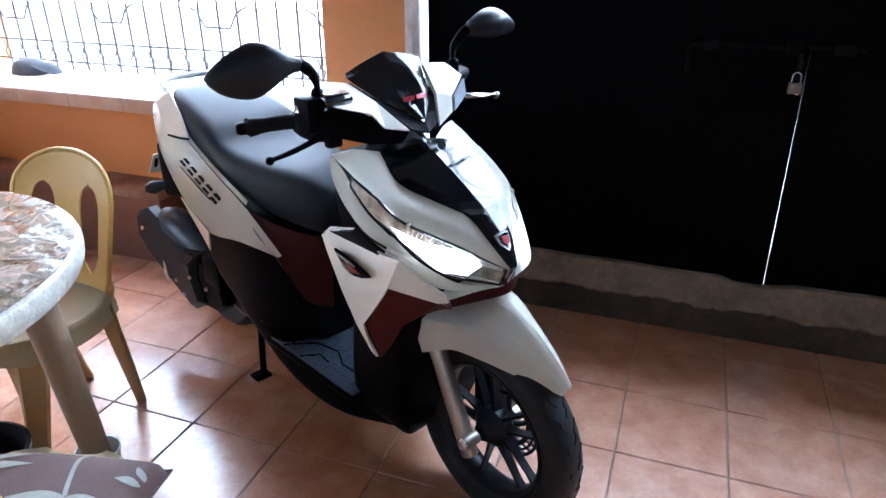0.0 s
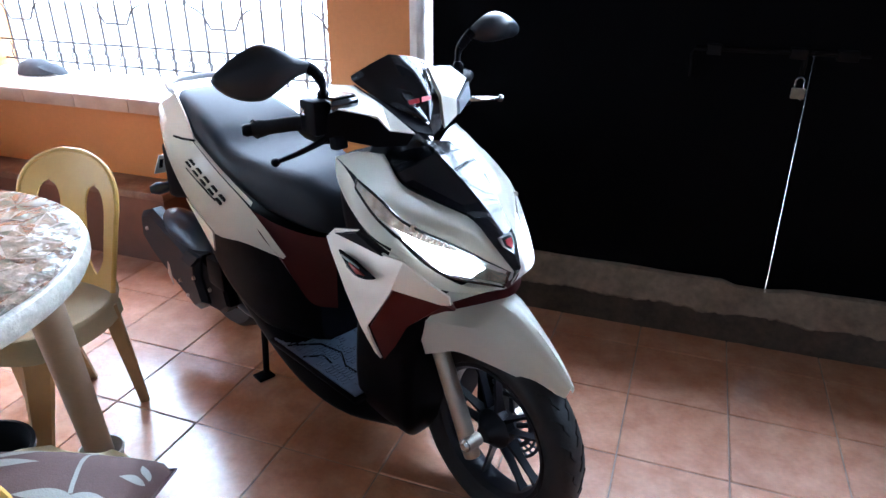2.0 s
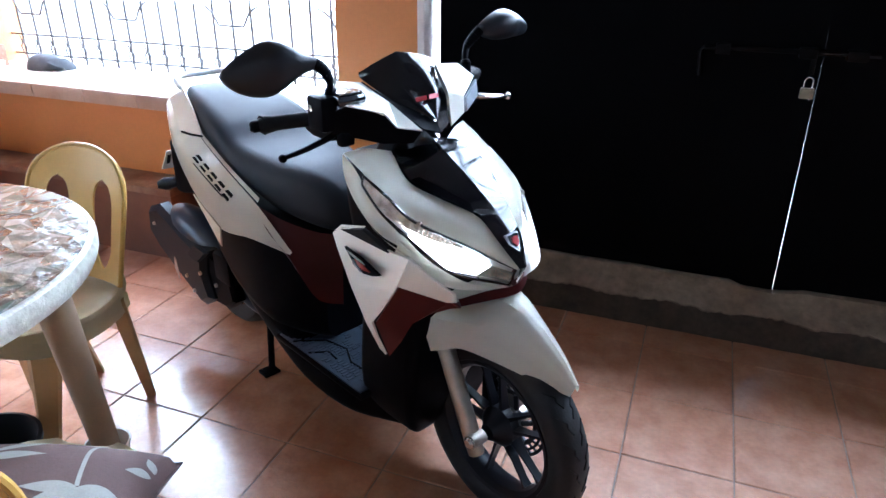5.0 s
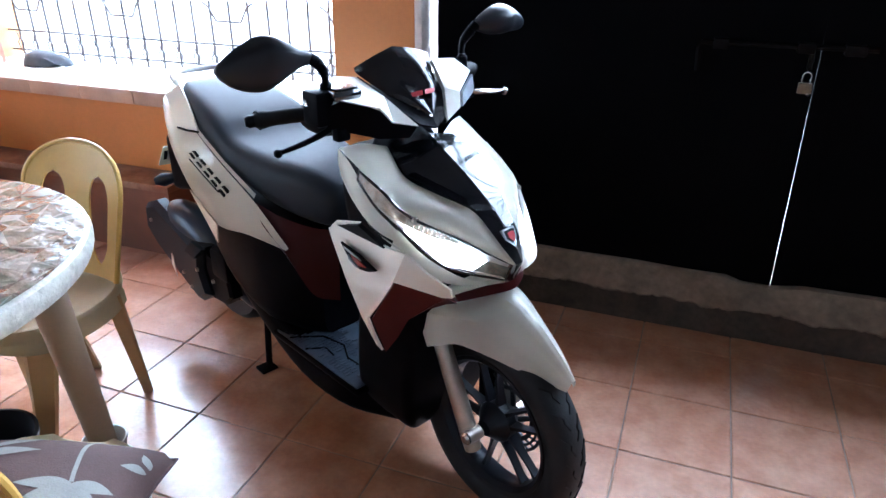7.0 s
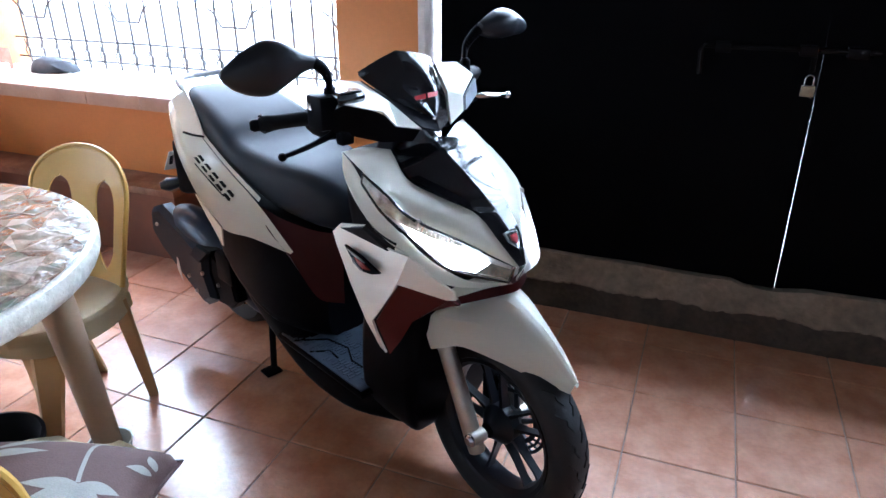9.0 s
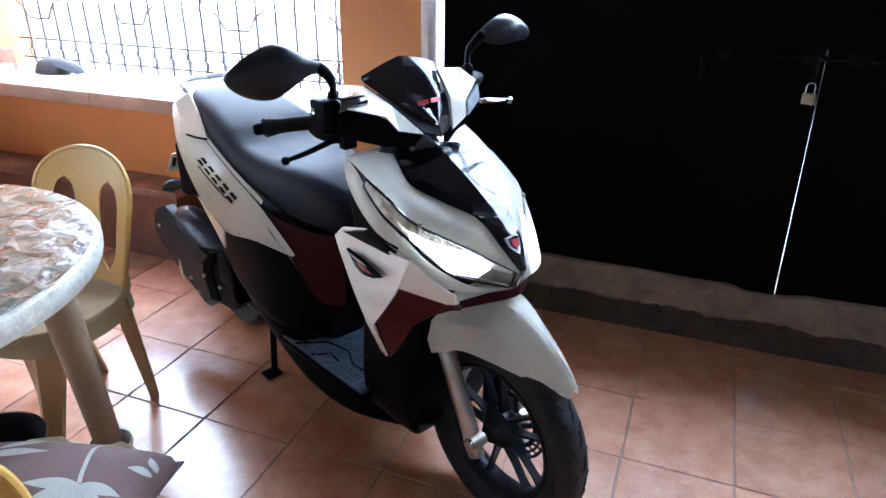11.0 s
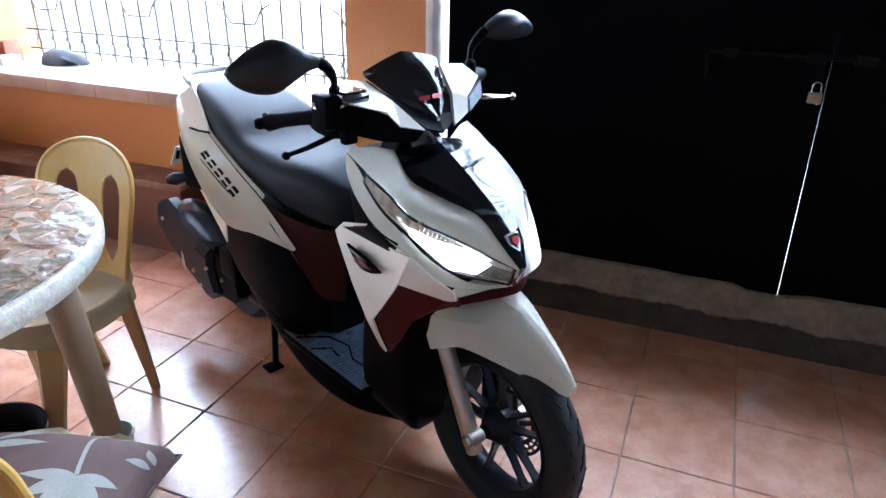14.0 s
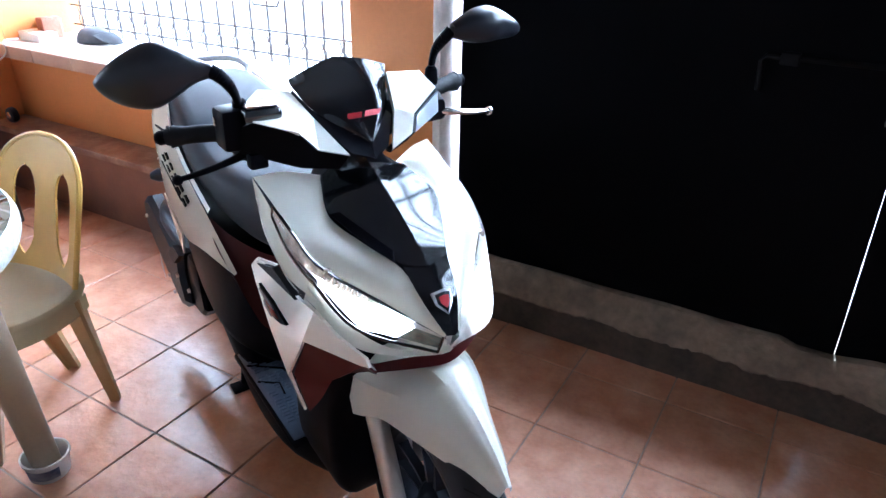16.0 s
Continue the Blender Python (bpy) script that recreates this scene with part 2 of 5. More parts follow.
def plate(poly, thick=0.004, mirror=False, bevel=0.0, bm=None):
    """A flat-ish panel from an outline in space; the outline may be hollow-cornered. bevel: how far its rim is rounded off."""
    pts = [Vector(p) for p in poly]
    if mirror:
        pts = [Vector((p.x, -p.y, p.z)) for p in pts][::-1]
    nor = Vector((0, 0, 0))
    for p, q in zip(pts, pts[1:] + pts[:1]):
        nor += p.cross(q)
    nor.normalize()
    bm = bm or bmesh.new()
    n = len(pts)
    mid = sum(pts, Vector()) / n
    ax = nor.orthogonal().normalized()
    ay = nor.cross(ax)
    tris = tessellate_polygon([[Vector(((p - mid).dot(ax), (p - mid).dot(ay), 0)) for p in pts]])
    inner = pts
    if bevel:
        inner = []
        for k in range(n):
            d0, d1 = (pts[k] - pts[k - 1]).normalized(), (pts[(k + 1) % n] - pts[k]).normalized()
            m = nor.cross((d0 + d1).normalized())
            inner.append(pts[k] + m * bevel)
    top = [bm.verts.new(p) for p in inner]
    rim = [bm.verts.new(p - nor * bevel * 0.8) for p in pts] if bevel else top
    low = [bm.verts.new(p - nor * thick) for p in pts]
    for t in tris:
        bm.faces.new([top[k] for k in t])
        bm.faces.new([low[k] for k in t][::-1])
    for k in range(n):
        j = (k + 1) % n
        if bevel:
            bm.faces.new((top[k], rim[k], rim[j], top[j]))
        bm.faces.new((rim[k], low[k], low[j], rim[j]))
    return bm


def structure(name, bm, mat, label, category, smooth=35):
    return tagged(part(name, bm, mat, None, "", smooth), label, category, kind="structure")


# ---- the setting ----
WALL_Y, GATE_Y, LEFT_X, RIGHT_X, BACK_Y, TOP = 0.42, 0.52, -4.7, 3.2, -4.6, 3.45
WIN_L, WIN_R, SILL_Z, WIN_TOP, OUT_Y = -3.70, -1.54, 0.70, 2.45, 0.86
PIL_R, KERB_Y, GATE_TOP, OPEN_TOP = -1.215, 0.44, 1.21, 2.60

structure("ground", box((-60, -40, -0.55), (60, 40, -0.45)), GROUND, "pale sunlit concrete yard outside the house", "ground")
floor = structure("floor", box((LEFT_X - 0.2, BACK_Y - 0.2, -0.12), (RIGHT_X + 0.2, OUT_Y, -0.004)), GROUT, "terracotta tiled porch floor with dirty grout joints", "floor")
w = box((LEFT_X - 0.2, WALL_Y, 0), (PIL_R, OUT_Y, SILL_Z - 0.03))
box((LEFT_X - 0.2, WALL_Y, SILL_Z - 0.03), (WIN_L, OUT_Y, TOP), bm=w)
box((WIN_R, WALL_Y, SILL_Z - 0.03), (PIL_R, OUT_Y, TOP), bm=w)
box((WIN_L, WALL_Y, WIN_TOP), (WIN_R, OUT_Y, TOP), bm=w)
wall_north = structure("wall_north", w, ORANGE, "orange painted masonry wall under and beside the window", "wall")
structure("wall_pier", box((LEFT_X - 0.2, 0.235, 0), (WIN_L, WALL_Y - 0.002, TOP)), ORANGE, "orange painted pier at the end of the window", "wall")
structure("wall_jamb", box((PIL_R, WALL_Y - 0.004, 0.0), (PIL_R + 0.030, OUT_Y, TOP), 0.006), PLASTER, "rough bare plaster edge of the wall beside the gate", "wall")
ww = box((LEFT_X - 0.2, BACK_Y, 0), (LEFT_X, 0.232, 0.75))
box((LEFT_X - 0.2, BACK_Y, 0.75), (LEFT_X, -3.5, TOP), bm=ww)
box((LEFT_X - 0.2, -0.9, 0.75), (LEFT_X, 0.232, TOP), bm=ww)
box((LEFT_X - 0.2, -3.5, 2.4), (LEFT_X, -0.9, TOP), bm=ww)
structure("wall_west", ww, ORANGE, "orange painted side wall of the porch with a wide opening", "wall")
structure("wall_south", box((LEFT_X - 0.2, BACK_Y - 0.2, 0), (RIGHT_X + 0.2, BACK_Y - 0.003, TOP)), UNSEEN_GREY, "plain unseen closing wall on the house side, grey to dim bounce light", "wall")
structure("wall_east", box((RIGHT_X, BACK_Y, 0), (RIGHT_X + 0.2, OUT_Y, TOP)), UNSEEN_GREY, "plain unseen closing wall of the porch, grey to dim bounce light", "wall")
# Added beam, out of view: bounds the daylight coming over the gate.
structure("wall_light_stop", box((PIL_R + 0.032, GATE_Y - 0.06, OPEN_TOP), (RIGHT_X - 0.003, OUT_Y, TOP - 0.003)), UNSEEN_GREY, "unseen beam added to limit the light over the gate", "wall")
structure("ceiling", box((LEFT_X - 0.2, BACK_Y - 0.2, TOP), (RIGHT_X + 0.2, OUT_Y + 0.1, TOP + 0.12)), CEILING, "plain unseen porch ceiling, darkened to dim bounce light", "ceiling")
# Glowing cards for daylight; the west one is added out of view.
structure("backdrop", box((-60, 14.0, -0.45), (60, 14.1, 44.0)), BACKDROP, "glowing white card standing in for daylight beyond the yard", "backdrop")
structure("backdrop_west", box((-18.1, -30, -0.45), (-18.0, 13.9, 24.0)), BACKDROP_WEST, "unseen dim glowing card standing in for daylight beside the house", "backdrop")

# kerb under the gate: a dark cement foot with a paler rough top
kb = bmesh.new()
rows, random_kerb = [], random.Random(4)
N = 420
x0, x1 = PIL_R + 0.031, RIGHT_X
for k in range(N + 1):
    x = x0 + (x1 - x0) * k / N
    j = noise.noise((x * 6, 0, 0)) * 0.016 + noise.noise((x * 23, 3, 0)) * 0.010 + noise.noise((x * 61, 7, 0)) * 0.006
    t = noise.noise((x * 4, 9, 0)) * 0.010
    rows.append([(x, KERB_Y + 0.004 * noise.noise((x * 9, 5, 0)), -0.004), (x, KERB_Y + 0.002, 0.06), (x, KERB_Y + 0.006, 0.118 + j), (x, OUT_Y - 0.05, 0.118 + j), (x, OUT_Y - 0.05, -0.004)])
rings_mesh(rows, True, kb)
structure("kerb", kb, CEMENT, "darker cement foot of the gate kerb", "kerb")
kt = bmesh.new()
rows = []
for k in range(N + 1):
    x = x0 + (x1 - x0) * k / N
    j = noise.noise((x * 6, 0, 0)) * 0.016 + noise.noise((x * 23, 3, 0)) * 0.010 + noise.noise((x * 61, 7, 0)) * 0.006
    t = noise.noise((x * 3, 9, 0)) * 0.010 - 0.018 * min(1.0, max(0.0, (x + 0.05) / 0.05)) * min(1.0, max(0.0, (0.20 - x) / 0.10))
    rows.append([(x, KERB_Y - 0.004, 0.112 + j), (x, KERB_Y - 0.010 + 0.004 * noise.noise((x * 31, 2, 0)), 0.120 + j), (x, KERB_Y + 0.010, 0.165 + 0.5 * t), (x, KERB_Y + 0.045, 0.212 + t), (x, OUT_Y - 0.08, 0.217 + t), (x, OUT_Y - 0.08, 0.112 + j)])
rings_mesh(rows, True, kt)
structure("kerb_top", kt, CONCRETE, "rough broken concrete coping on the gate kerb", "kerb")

# bench along the window wall
bench = empty("masonry_bench", pose(-3.14, 0.33, 0), "brown painted low masonry bench built along the orange wall", "bench", kind="structure")
part("bench_body", box((WIN_L + 0.003 + 3.14, 0.25 - 0.33, -0.003), (-2.29 + 3.14, WALL_Y - 0.003 - 0.33, 0.30)), BROWN, bench)
part("bench_top", box((WIN_L + 0.003 + 3.14, 0.235 - 0.33, 0.302), (-2.275 + 3.14, WALL_Y - 0.003 - 0.33, 0.335), 0.006), BENCH_TOP, bench, "dusty worn bench top")

# window sill with tile edging
sill = structure("window_sill", box((WIN_L + 0.003, 0.372, SILL_Z - 0.028), (WIN_R - 0.002, OUT_Y + 0.02, SILL_Z), 0.004), SILL_TOP, "deep pale window sill washed out by daylight", "window sill")
k = 0
xx = WIN_L + 0.004
while xx < WIN_R - 0.01:
    x2 = min(xx + 0.30, WIN_R - 0.004)
    part("tile", box((xx, 0.362, SILL_Z - 0.062), (x2 - 0.003, 0.370, SILL_Z - 0.002), 0.002), SILL_TILE, sill)
    xx = x2

# window grille
G_Y = 0.80
window = empty("window_1", pose((WIN_L + WIN_R) / 2, G_Y, SILL_Z), "open window with a dark wrought-iron grille", "window", kind="structure")
WX = (WIN_L + WIN_R) / 2


def bar(name, a, b, r, parent, square=False):
    return part(name, tube([a, b], r, 4 if square else 8), GRILLE, parent)


half = (WIN_R - WIN_L) / 2
for zr in (0.038, 0.136, 1.0, 1.38):
    bar("rail", (-half, 0, zr), (half, 0, zr), 0.0050, window)
count = 0
bar_x = -1.877 - WX + 0.1028 * 3
while bar_x > -half:
    bar("upright", (bar_x, 0.004, 0.0), (bar_x, 0.004, WIN_TOP - SILL_Z), 0.0064, window)
    sb = bmesh.new()
    for side in (-1, 1):
        tube(spline([(bar_x + side * 0.003, -0.004, 0.03), (bar_x + side * 0.018, -0.004, 0.075), (bar_x + side * 0.004, -0.004, 0.09), (bar_x + side * 0.014, -0.004, 0.128)], 8), 0.0040, 5, sb)
    part("scroll", sb, GRILLE, window)
    if count % 6 == 1:
        cx = bar_x
        bends = [Vector((cx - 0.105, -0.006, 0.305)), Vector((cx - 0.067, -0.006, 0.240)), Vector((cx + 0.067, -0.006, 0.240)), Vector((cx + 0.105, -0.006, 0.305))]
        sb = tube([a_.lerp(b_, f_) for a_, b_ in zip(bends, bends[1:]) for f_ in (0.02, 0.25, 0.5, 0.75, 0.98)], 0.0052, 6)
        for side in (-1, 1):
            tube(spline([(cx + side * 0.103, -0.006, 0.300), (cx + side * 0.140, -0.006, 0.325), (cx + side * 0.185, -0.006, 0.350), (cx + side * 0.170, -0.006, 0.45)], 10), 0.0046, 5, sb)
        part("ornament", sb, GRILLE, window)
    bar_x -= 0.1028
    count += 1

# black sheet gate with a light gap between its leaves
GAP = 0.098
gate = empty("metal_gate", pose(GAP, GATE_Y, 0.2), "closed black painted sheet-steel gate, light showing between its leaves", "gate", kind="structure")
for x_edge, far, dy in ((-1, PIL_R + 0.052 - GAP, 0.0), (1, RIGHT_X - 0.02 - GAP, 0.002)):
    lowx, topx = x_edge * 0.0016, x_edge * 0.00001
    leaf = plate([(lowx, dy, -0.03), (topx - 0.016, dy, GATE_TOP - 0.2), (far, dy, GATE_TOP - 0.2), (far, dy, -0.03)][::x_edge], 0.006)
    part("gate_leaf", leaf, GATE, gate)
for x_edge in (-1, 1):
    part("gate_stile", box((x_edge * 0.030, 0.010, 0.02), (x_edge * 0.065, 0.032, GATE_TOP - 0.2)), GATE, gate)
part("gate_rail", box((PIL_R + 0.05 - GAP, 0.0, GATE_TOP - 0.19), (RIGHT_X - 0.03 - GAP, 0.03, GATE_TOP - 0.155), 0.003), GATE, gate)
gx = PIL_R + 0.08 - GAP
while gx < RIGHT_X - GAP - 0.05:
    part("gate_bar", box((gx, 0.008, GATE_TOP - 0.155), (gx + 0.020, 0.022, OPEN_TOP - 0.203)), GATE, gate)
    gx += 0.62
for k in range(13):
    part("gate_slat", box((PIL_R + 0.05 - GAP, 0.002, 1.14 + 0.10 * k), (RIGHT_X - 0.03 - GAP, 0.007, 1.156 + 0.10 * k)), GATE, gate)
bolt = empty("gate_bolt", pose(0.0, GATE_Y - 0.004, 1.004), "sliding steel bolt across the gate leaves", "bolt")
part("bolt_bar", tube([(-0.262, -0.018, -0.085), (-0.267, -0.018, -0.010), (-0.258, -0.018, 0.004), (0.235, -0.018, 0.006)], 0.008, 8), STEEL_BLACK, bolt)
for bx, bw in ((-0.225, 0.045), (0.016, 0.050), (0.145, 0.058)):
    part("bolt_bracket", box((bx, -0.030, -0.014), (bx + bw, 0.003, 0.018), 0.004), STEEL_BLACK, bolt)
part("hasp", box((0.052, -0.024, -0.060), (0.068, -0.020, -0.008), 0.002), STEEL_BLACK, bolt)
lock = empty("padlock", pose(0.0605, GATE_Y - 0.020, 0.886), "small worn brass padlock hanging on the gate bolt", "padlock")
part("lock_body", box((-0.0195, -0.008, -0.016), (0.0195, 0.008, 0.016), 0.002), BRASS, lock)
part("shackle", tube([(-0.0125, 0, 0.014), (-0.0125, 0, 0.034)] + [(-0.0125 * math.cos(a), 0, 0.036 + 0.013 * math.sin(a)) for a in np.linspace(0.2, math.pi - 0.2, 9)] + [(0.0125, 0, 0.034), (0.0125, 0, 0.014)], 0.0028, 8), STEEL, lock)
part("keyhole", lathe([(0.0, -0.002), (0.004, -0.002), (0.004, 0.004), (0.0, 0.004)], 10, "z", (0.010, 0, -0.018), cap=False), STEEL, lock)

# ---- the motor scooter: its own axes are x ahead, y to its left, z up ----
WHITE = material("pearl_white_paint", (0.85, 0.825, 0.73), 0.22, coat=0.7, second=(0.78, 0.76, 0.68), scale=3, amount=0.6, grain=0.015, grain_scale=400)
MAROON = material("matte_maroon_plastic", (0.072, 0.0095, 0.0095), 0.36, spec=0.18, second=(0.055, 0.007, 0.007), scale=6, amount=0.6, grain=0.05, grain_scale=200)
GLOSS = material("gloss_black_plastic", (0.006, 0.006, 0.008), 0.06, coat=0.8, second=(0.009, 0.009, 0.011), scale=20, amount=0.4)
SATIN = material("satin_black_plastic", (0.0022, 0.0022, 0.0034), 0.40, spec=0.025, second=(0.0040, 0.0040, 0.0055), scale=14, amount=0.6, grain=0.1, grain_scale=300, bump=0.04, bump_scale=300)
VINYL = material("black_seat_vinyl", (0.010, 0.013, 0.019), 0.60, spec=0.24, second=(0.016, 0.019, 0.024), scale=9, amount=0.6, grain=0.12, grain_scale=400, bump=0.10, bump_scale=500)
RUBBER = material("tyre_rubber", (0.010, 0.010, 0.011), 0.6, spec=0.3, second=(0.018, 0.017, 0.017), scale=12, amount=0.7, grain=0.15, grain_scale=150, bump=0.08, bump_scale=200)
# Black mat rubber; the blue of the reflected sky is mixed into its colour.
MAT_RUBBER = material("sky_tinted_footboard_rubber", (0.040, 0.054, 0.078), 0.34, second=(0.065, 0.080, 0.105), scale=16, amount=0.7, grain=0.2, grain_scale=120)
ALLOY = material("fork_alloy", (0.50, 0.45, 0.38), 0.30, 0.85, second=(0.38, 0.34, 0.29), scale=18, amount=0.6, grain=0.05)
CHROME = material("chrome", (0.80, 0.80, 0.80), 0.10, 1.0)
WARM_LENS = material("clear_lamp_chrome", (0.78, 0.73, 0.64), 0.16, 0.45, coat=0.6, second=(0.30, 0.25, 0.19), scale=45, amount=0.9, bump=0.6, bump_scale=45)
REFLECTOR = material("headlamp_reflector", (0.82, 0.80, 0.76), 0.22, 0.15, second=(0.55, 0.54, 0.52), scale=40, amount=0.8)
BOWL = material("reflector_bowl", (0.45, 0.52, 0.48), 0.15, 0.6, second=(0.20, 0.24, 0.22), scale=70, amount=0.9)
LAMP = material("lit_headlamp", (1, 1, 1), 0.3, emit=(1.0, 0.98, 0.92), power=7.0)
AMBER = material("clear_amber_lens", (0.46, 0.40, 0.32), 0.14, 0.6, second=(0.62, 0.58, 0.50), scale=90, amount=0.9, bump=0.4, bump_scale=80)
ORANGE_LENS = material("orange_lens", (0.20, 0.035, 0.025), 0.15, coat=0.5)
RED_DECAL = material("red_decal", (0.34, 0.012, 0.02), 0.55, spec=0.25, second=(0.36, 0.02, 0.02), scale=60, amount=0.5)
SILVER_DECAL = material("silver_decal", (0.55, 0.55, 0.55), 0.25, 0.6)
BLUED = material("blued_muffler_steel", (0.016, 0.026, 0.050), 0.34, 0.1, spec=0.3, second=(0.010, 0.017, 0.032), scale=10, amount=0.7)
# Black shield plastic tinted blue: the window light on it is in the colour.
SHIELD = material("grey_black_shield_plastic", (0.0060, 0.0085, 0.0135), 0.42, spec=0.10, second=(0.009, 0.012, 0.018), scale=10, amount=0.6, bump=0.08, bump_scale=300)
ORANGE_SLOT = material("pale_slot_metal", (0.5, 0.46, 0.42), 0.4, 0.5)
LENS = glass("headlamp_glass")
PLATE_WHITE = material("plate_white", (0.72, 0.74, 0.74), 0.4, second=(0.6, 0.62, 0.62), scale=30, amount=0.5)
DISC = material("dark_brake_steel", (0.05, 0.052, 0.058), 0.38, 0.6, second=(0.03, 0.03, 0.034), scale=60, amount=0.6)
WHEEL_BLACK = material("black_wheel_paint", (0.006, 0.007, 0.011), 0.34, spec=0.25, second=(0.010, 0.011, 0.016), scale=25, amount=0.5)
GRIP = material("grip_rubber", (0.006, 0.006, 0.007), 0.6, spec=0.15, second=(0.010, 0.010, 0.011), scale=60, amount=0.6, bump=0.1, bump_scale=300)
MIRROR_BACK = material("mirror_back_plastic", (0.008, 0.009, 0.012), 0.30, spec=0.35, second=(0.012, 0.013, 0.017), scale=20, amount=0.5, bump=0.05, bump_scale=400)
INSET = material("grey_inset_lamp", (0.42, 0.45, 0.50), 0.18, 0.3, coat=0.6, second=(0.34, 0.37, 0.42), scale=25, amount=0.5)
MIRROR = material("mirror_glass", (0.9, 0.9, 0.9), 0.02, 1.0)

scooter = empty("motor_scooter", pose(-0.575, -0.60, 0, 0, 0, -25.5), "white, black and maroon motor scooter on its stand with headlamp lit", "motor scooter")
STEER, TIP = -3.5, 3.6


def steered(bm, about=None):
    if about is None:
        about = (-0.30, 0.0, 0.0)
        bmesh.ops.rotate(bm, verts=bm.verts, cent=(-0.30, 0.0, 0.97), matrix=Matrix.Rotation(radians(TIP), 3, "X"))
    bmesh.ops.rotate(bm, verts=bm.verts, cent=about, matrix=Matrix.Rotation(radians(STEER), 3, "Z"))
    return bm


def rounded(half_w, lo, hi, r, along, n=5, axis="x", centre=0.0):
    """A rounded upright rectangle across the x axis (or lying across z) as a ring of points."""
    ring = []
    a, b = half_w, (hi - lo) / 2
    mid = (hi + lo) / 2
    r = min(r, a * 0.98, b * 0.98)
    for cx, cy, t0 in ((a - r, b - r, 0), (-(a - r), b - r, 90), (-(a - r), -(b - r), 180), (a - r, -(b - r), 270)):
        for k in range(n):
            t = radians(t0 + 90 * k / (n - 1))
            u, v = cx + r * math.cos(t), cy + r * math.sin(t)
            if axis == "x":
                ring.append(Vector((along, u + centre, mid + v)))
            elif axis == "z":
                ring.append(Vector((mid + v, u + centre, along)))
            else:
                ring.append(Vector((mid + v, along, u + centre)))
    return ring


def skin(stations, smooth_n=0, axis="x"):
    """stations: (along, half width, low, high, corner radius); smooth_n: how many rings the body gets."""
    if smooth_n:
        pts = spline([Vector(s[:3]) for s in stations], smooth_n)
        more = spline([Vector((s[3], s[4], 0)) for s in stations], smooth_n)
        stations = [(p.x, p.y, p.z, m.x, m.y) for p, m in zip(pts, more)]
    return rings_mesh([rounded(w, lo, hi, r, a, 5, axis) for a, w, lo, hi, r in stations])


# dark inner body
part("leg_shield", skin([(0.130, 0.065, -0.33, -0.225, 0.015), (0.17, 0.11, -0.35, -0.19, 0.02), (0.26, 0.145, -0.37, -0.165, 0.025), (0.42, 0.15, -0.36, -0.15, 0.03), (0.56, 0.135, -0.37, -0.12, 0.05), (0.70, 0.145, -0.40, -0.13, 0.05), (0.80, 0.14, -0.42, -0.22, 0.05), (0.865, 0.11, -0.42, -0.27, 0.04)], 22, "z"), SATIN, scooter)
part("steering_neck", steered(skin([(0.78, 0.10, -0.38, -0.270, 0.03), (0.86, 0.085, -0.38, -0.285, 0.03), (0.91, 0.050, -0.38, -0.295, 0.02), (0.95, 0.045, -0.38, -0.295, 0.02)], 0, "z")), SATIN, scooter)
part("belly", skin([(-0.27, 0.10, 0.135, 0.22, 0.03), (-0.42, 0.155, 0.125, 0.232, 0.03), (-0.60, 0.168, 0.135, 0.238, 0.03), (-0.78, 0.165, 0.19, 0.30, 0.04), (-0.95, 0.16, 0.27, 0.40, 0.05), (-1.05, 0.14, 0.33, 0.45, 0.05)], 18), SATIN, scooter)
part("centre_cover", skin([(-0.60, 0.08, 0.24, 0.60, 0.05), (-0.66, 0.13, 0.24, 0.62, 0.06), (-0.78, 0.175, 0.25, 0.625, 0.06), (-0.95, 0.185, 0.32, 0.64, 0.06), (-1.12, 0.17, 0.46, 0.69, 0.06), (-1.30, 0.13, 0.58, 0.76, 0.05), (-1.45, 0.09, 0.68, 0.81, 0.04)], 22), SATIN, scooter)

# footboard with ribbed mat
board = part("footboard", box((-0.74, -0.176, 0.226), (-0.325, 0.176, 0.244), 0.006), SATIN, scooter)
part("mat", box((-0.725, -0.170, 0.2445), (-0.335, 0.170, 0.2485), 0.002), MAT_RUBBER, board, "black ribbed footboard rubber with the sky's blue reflection in its colour")
rb = bmesh.new()
for side in (-1, 1):
    for i in range(30):
        for j in range(6):
            if (i // 3 + j) % 5 == 4 or (i % 9 == 8):
                continue
            cx, cy = -0.705 + i * 0.0122, side * (0.030 + j * 0.0235 + (i % 2) * 0.004)
            box((cx - 0.0032, cy - 0.0085, 0.2484), (cx + 0.0032, cy + 0.0085, 0.2510), bm=rb)
tagged(part("tread_rib", rb, MAT_RUBBER, board), kind="stuff")
groove = bmesh.new()
for side in (-1, 1):
    tube([(-0.66, side * 0.165, 0.249), (-0.60, side * 0.09, 0.249), (-0.52, side * 0.075, 0.249), (-0.46, side * 0.105, 0.249), (-0.35, side * 0.10, 0.249)], 0.0035, 5, groove)
    tube([(-0.58, side * 0.165, 0.249), (-0.545, side * 0.12, 0.249), (-0.50, side * 0.125, 0.249)], 0.003, 5, groove)
part("mat_groove", groove, SATIN, board)

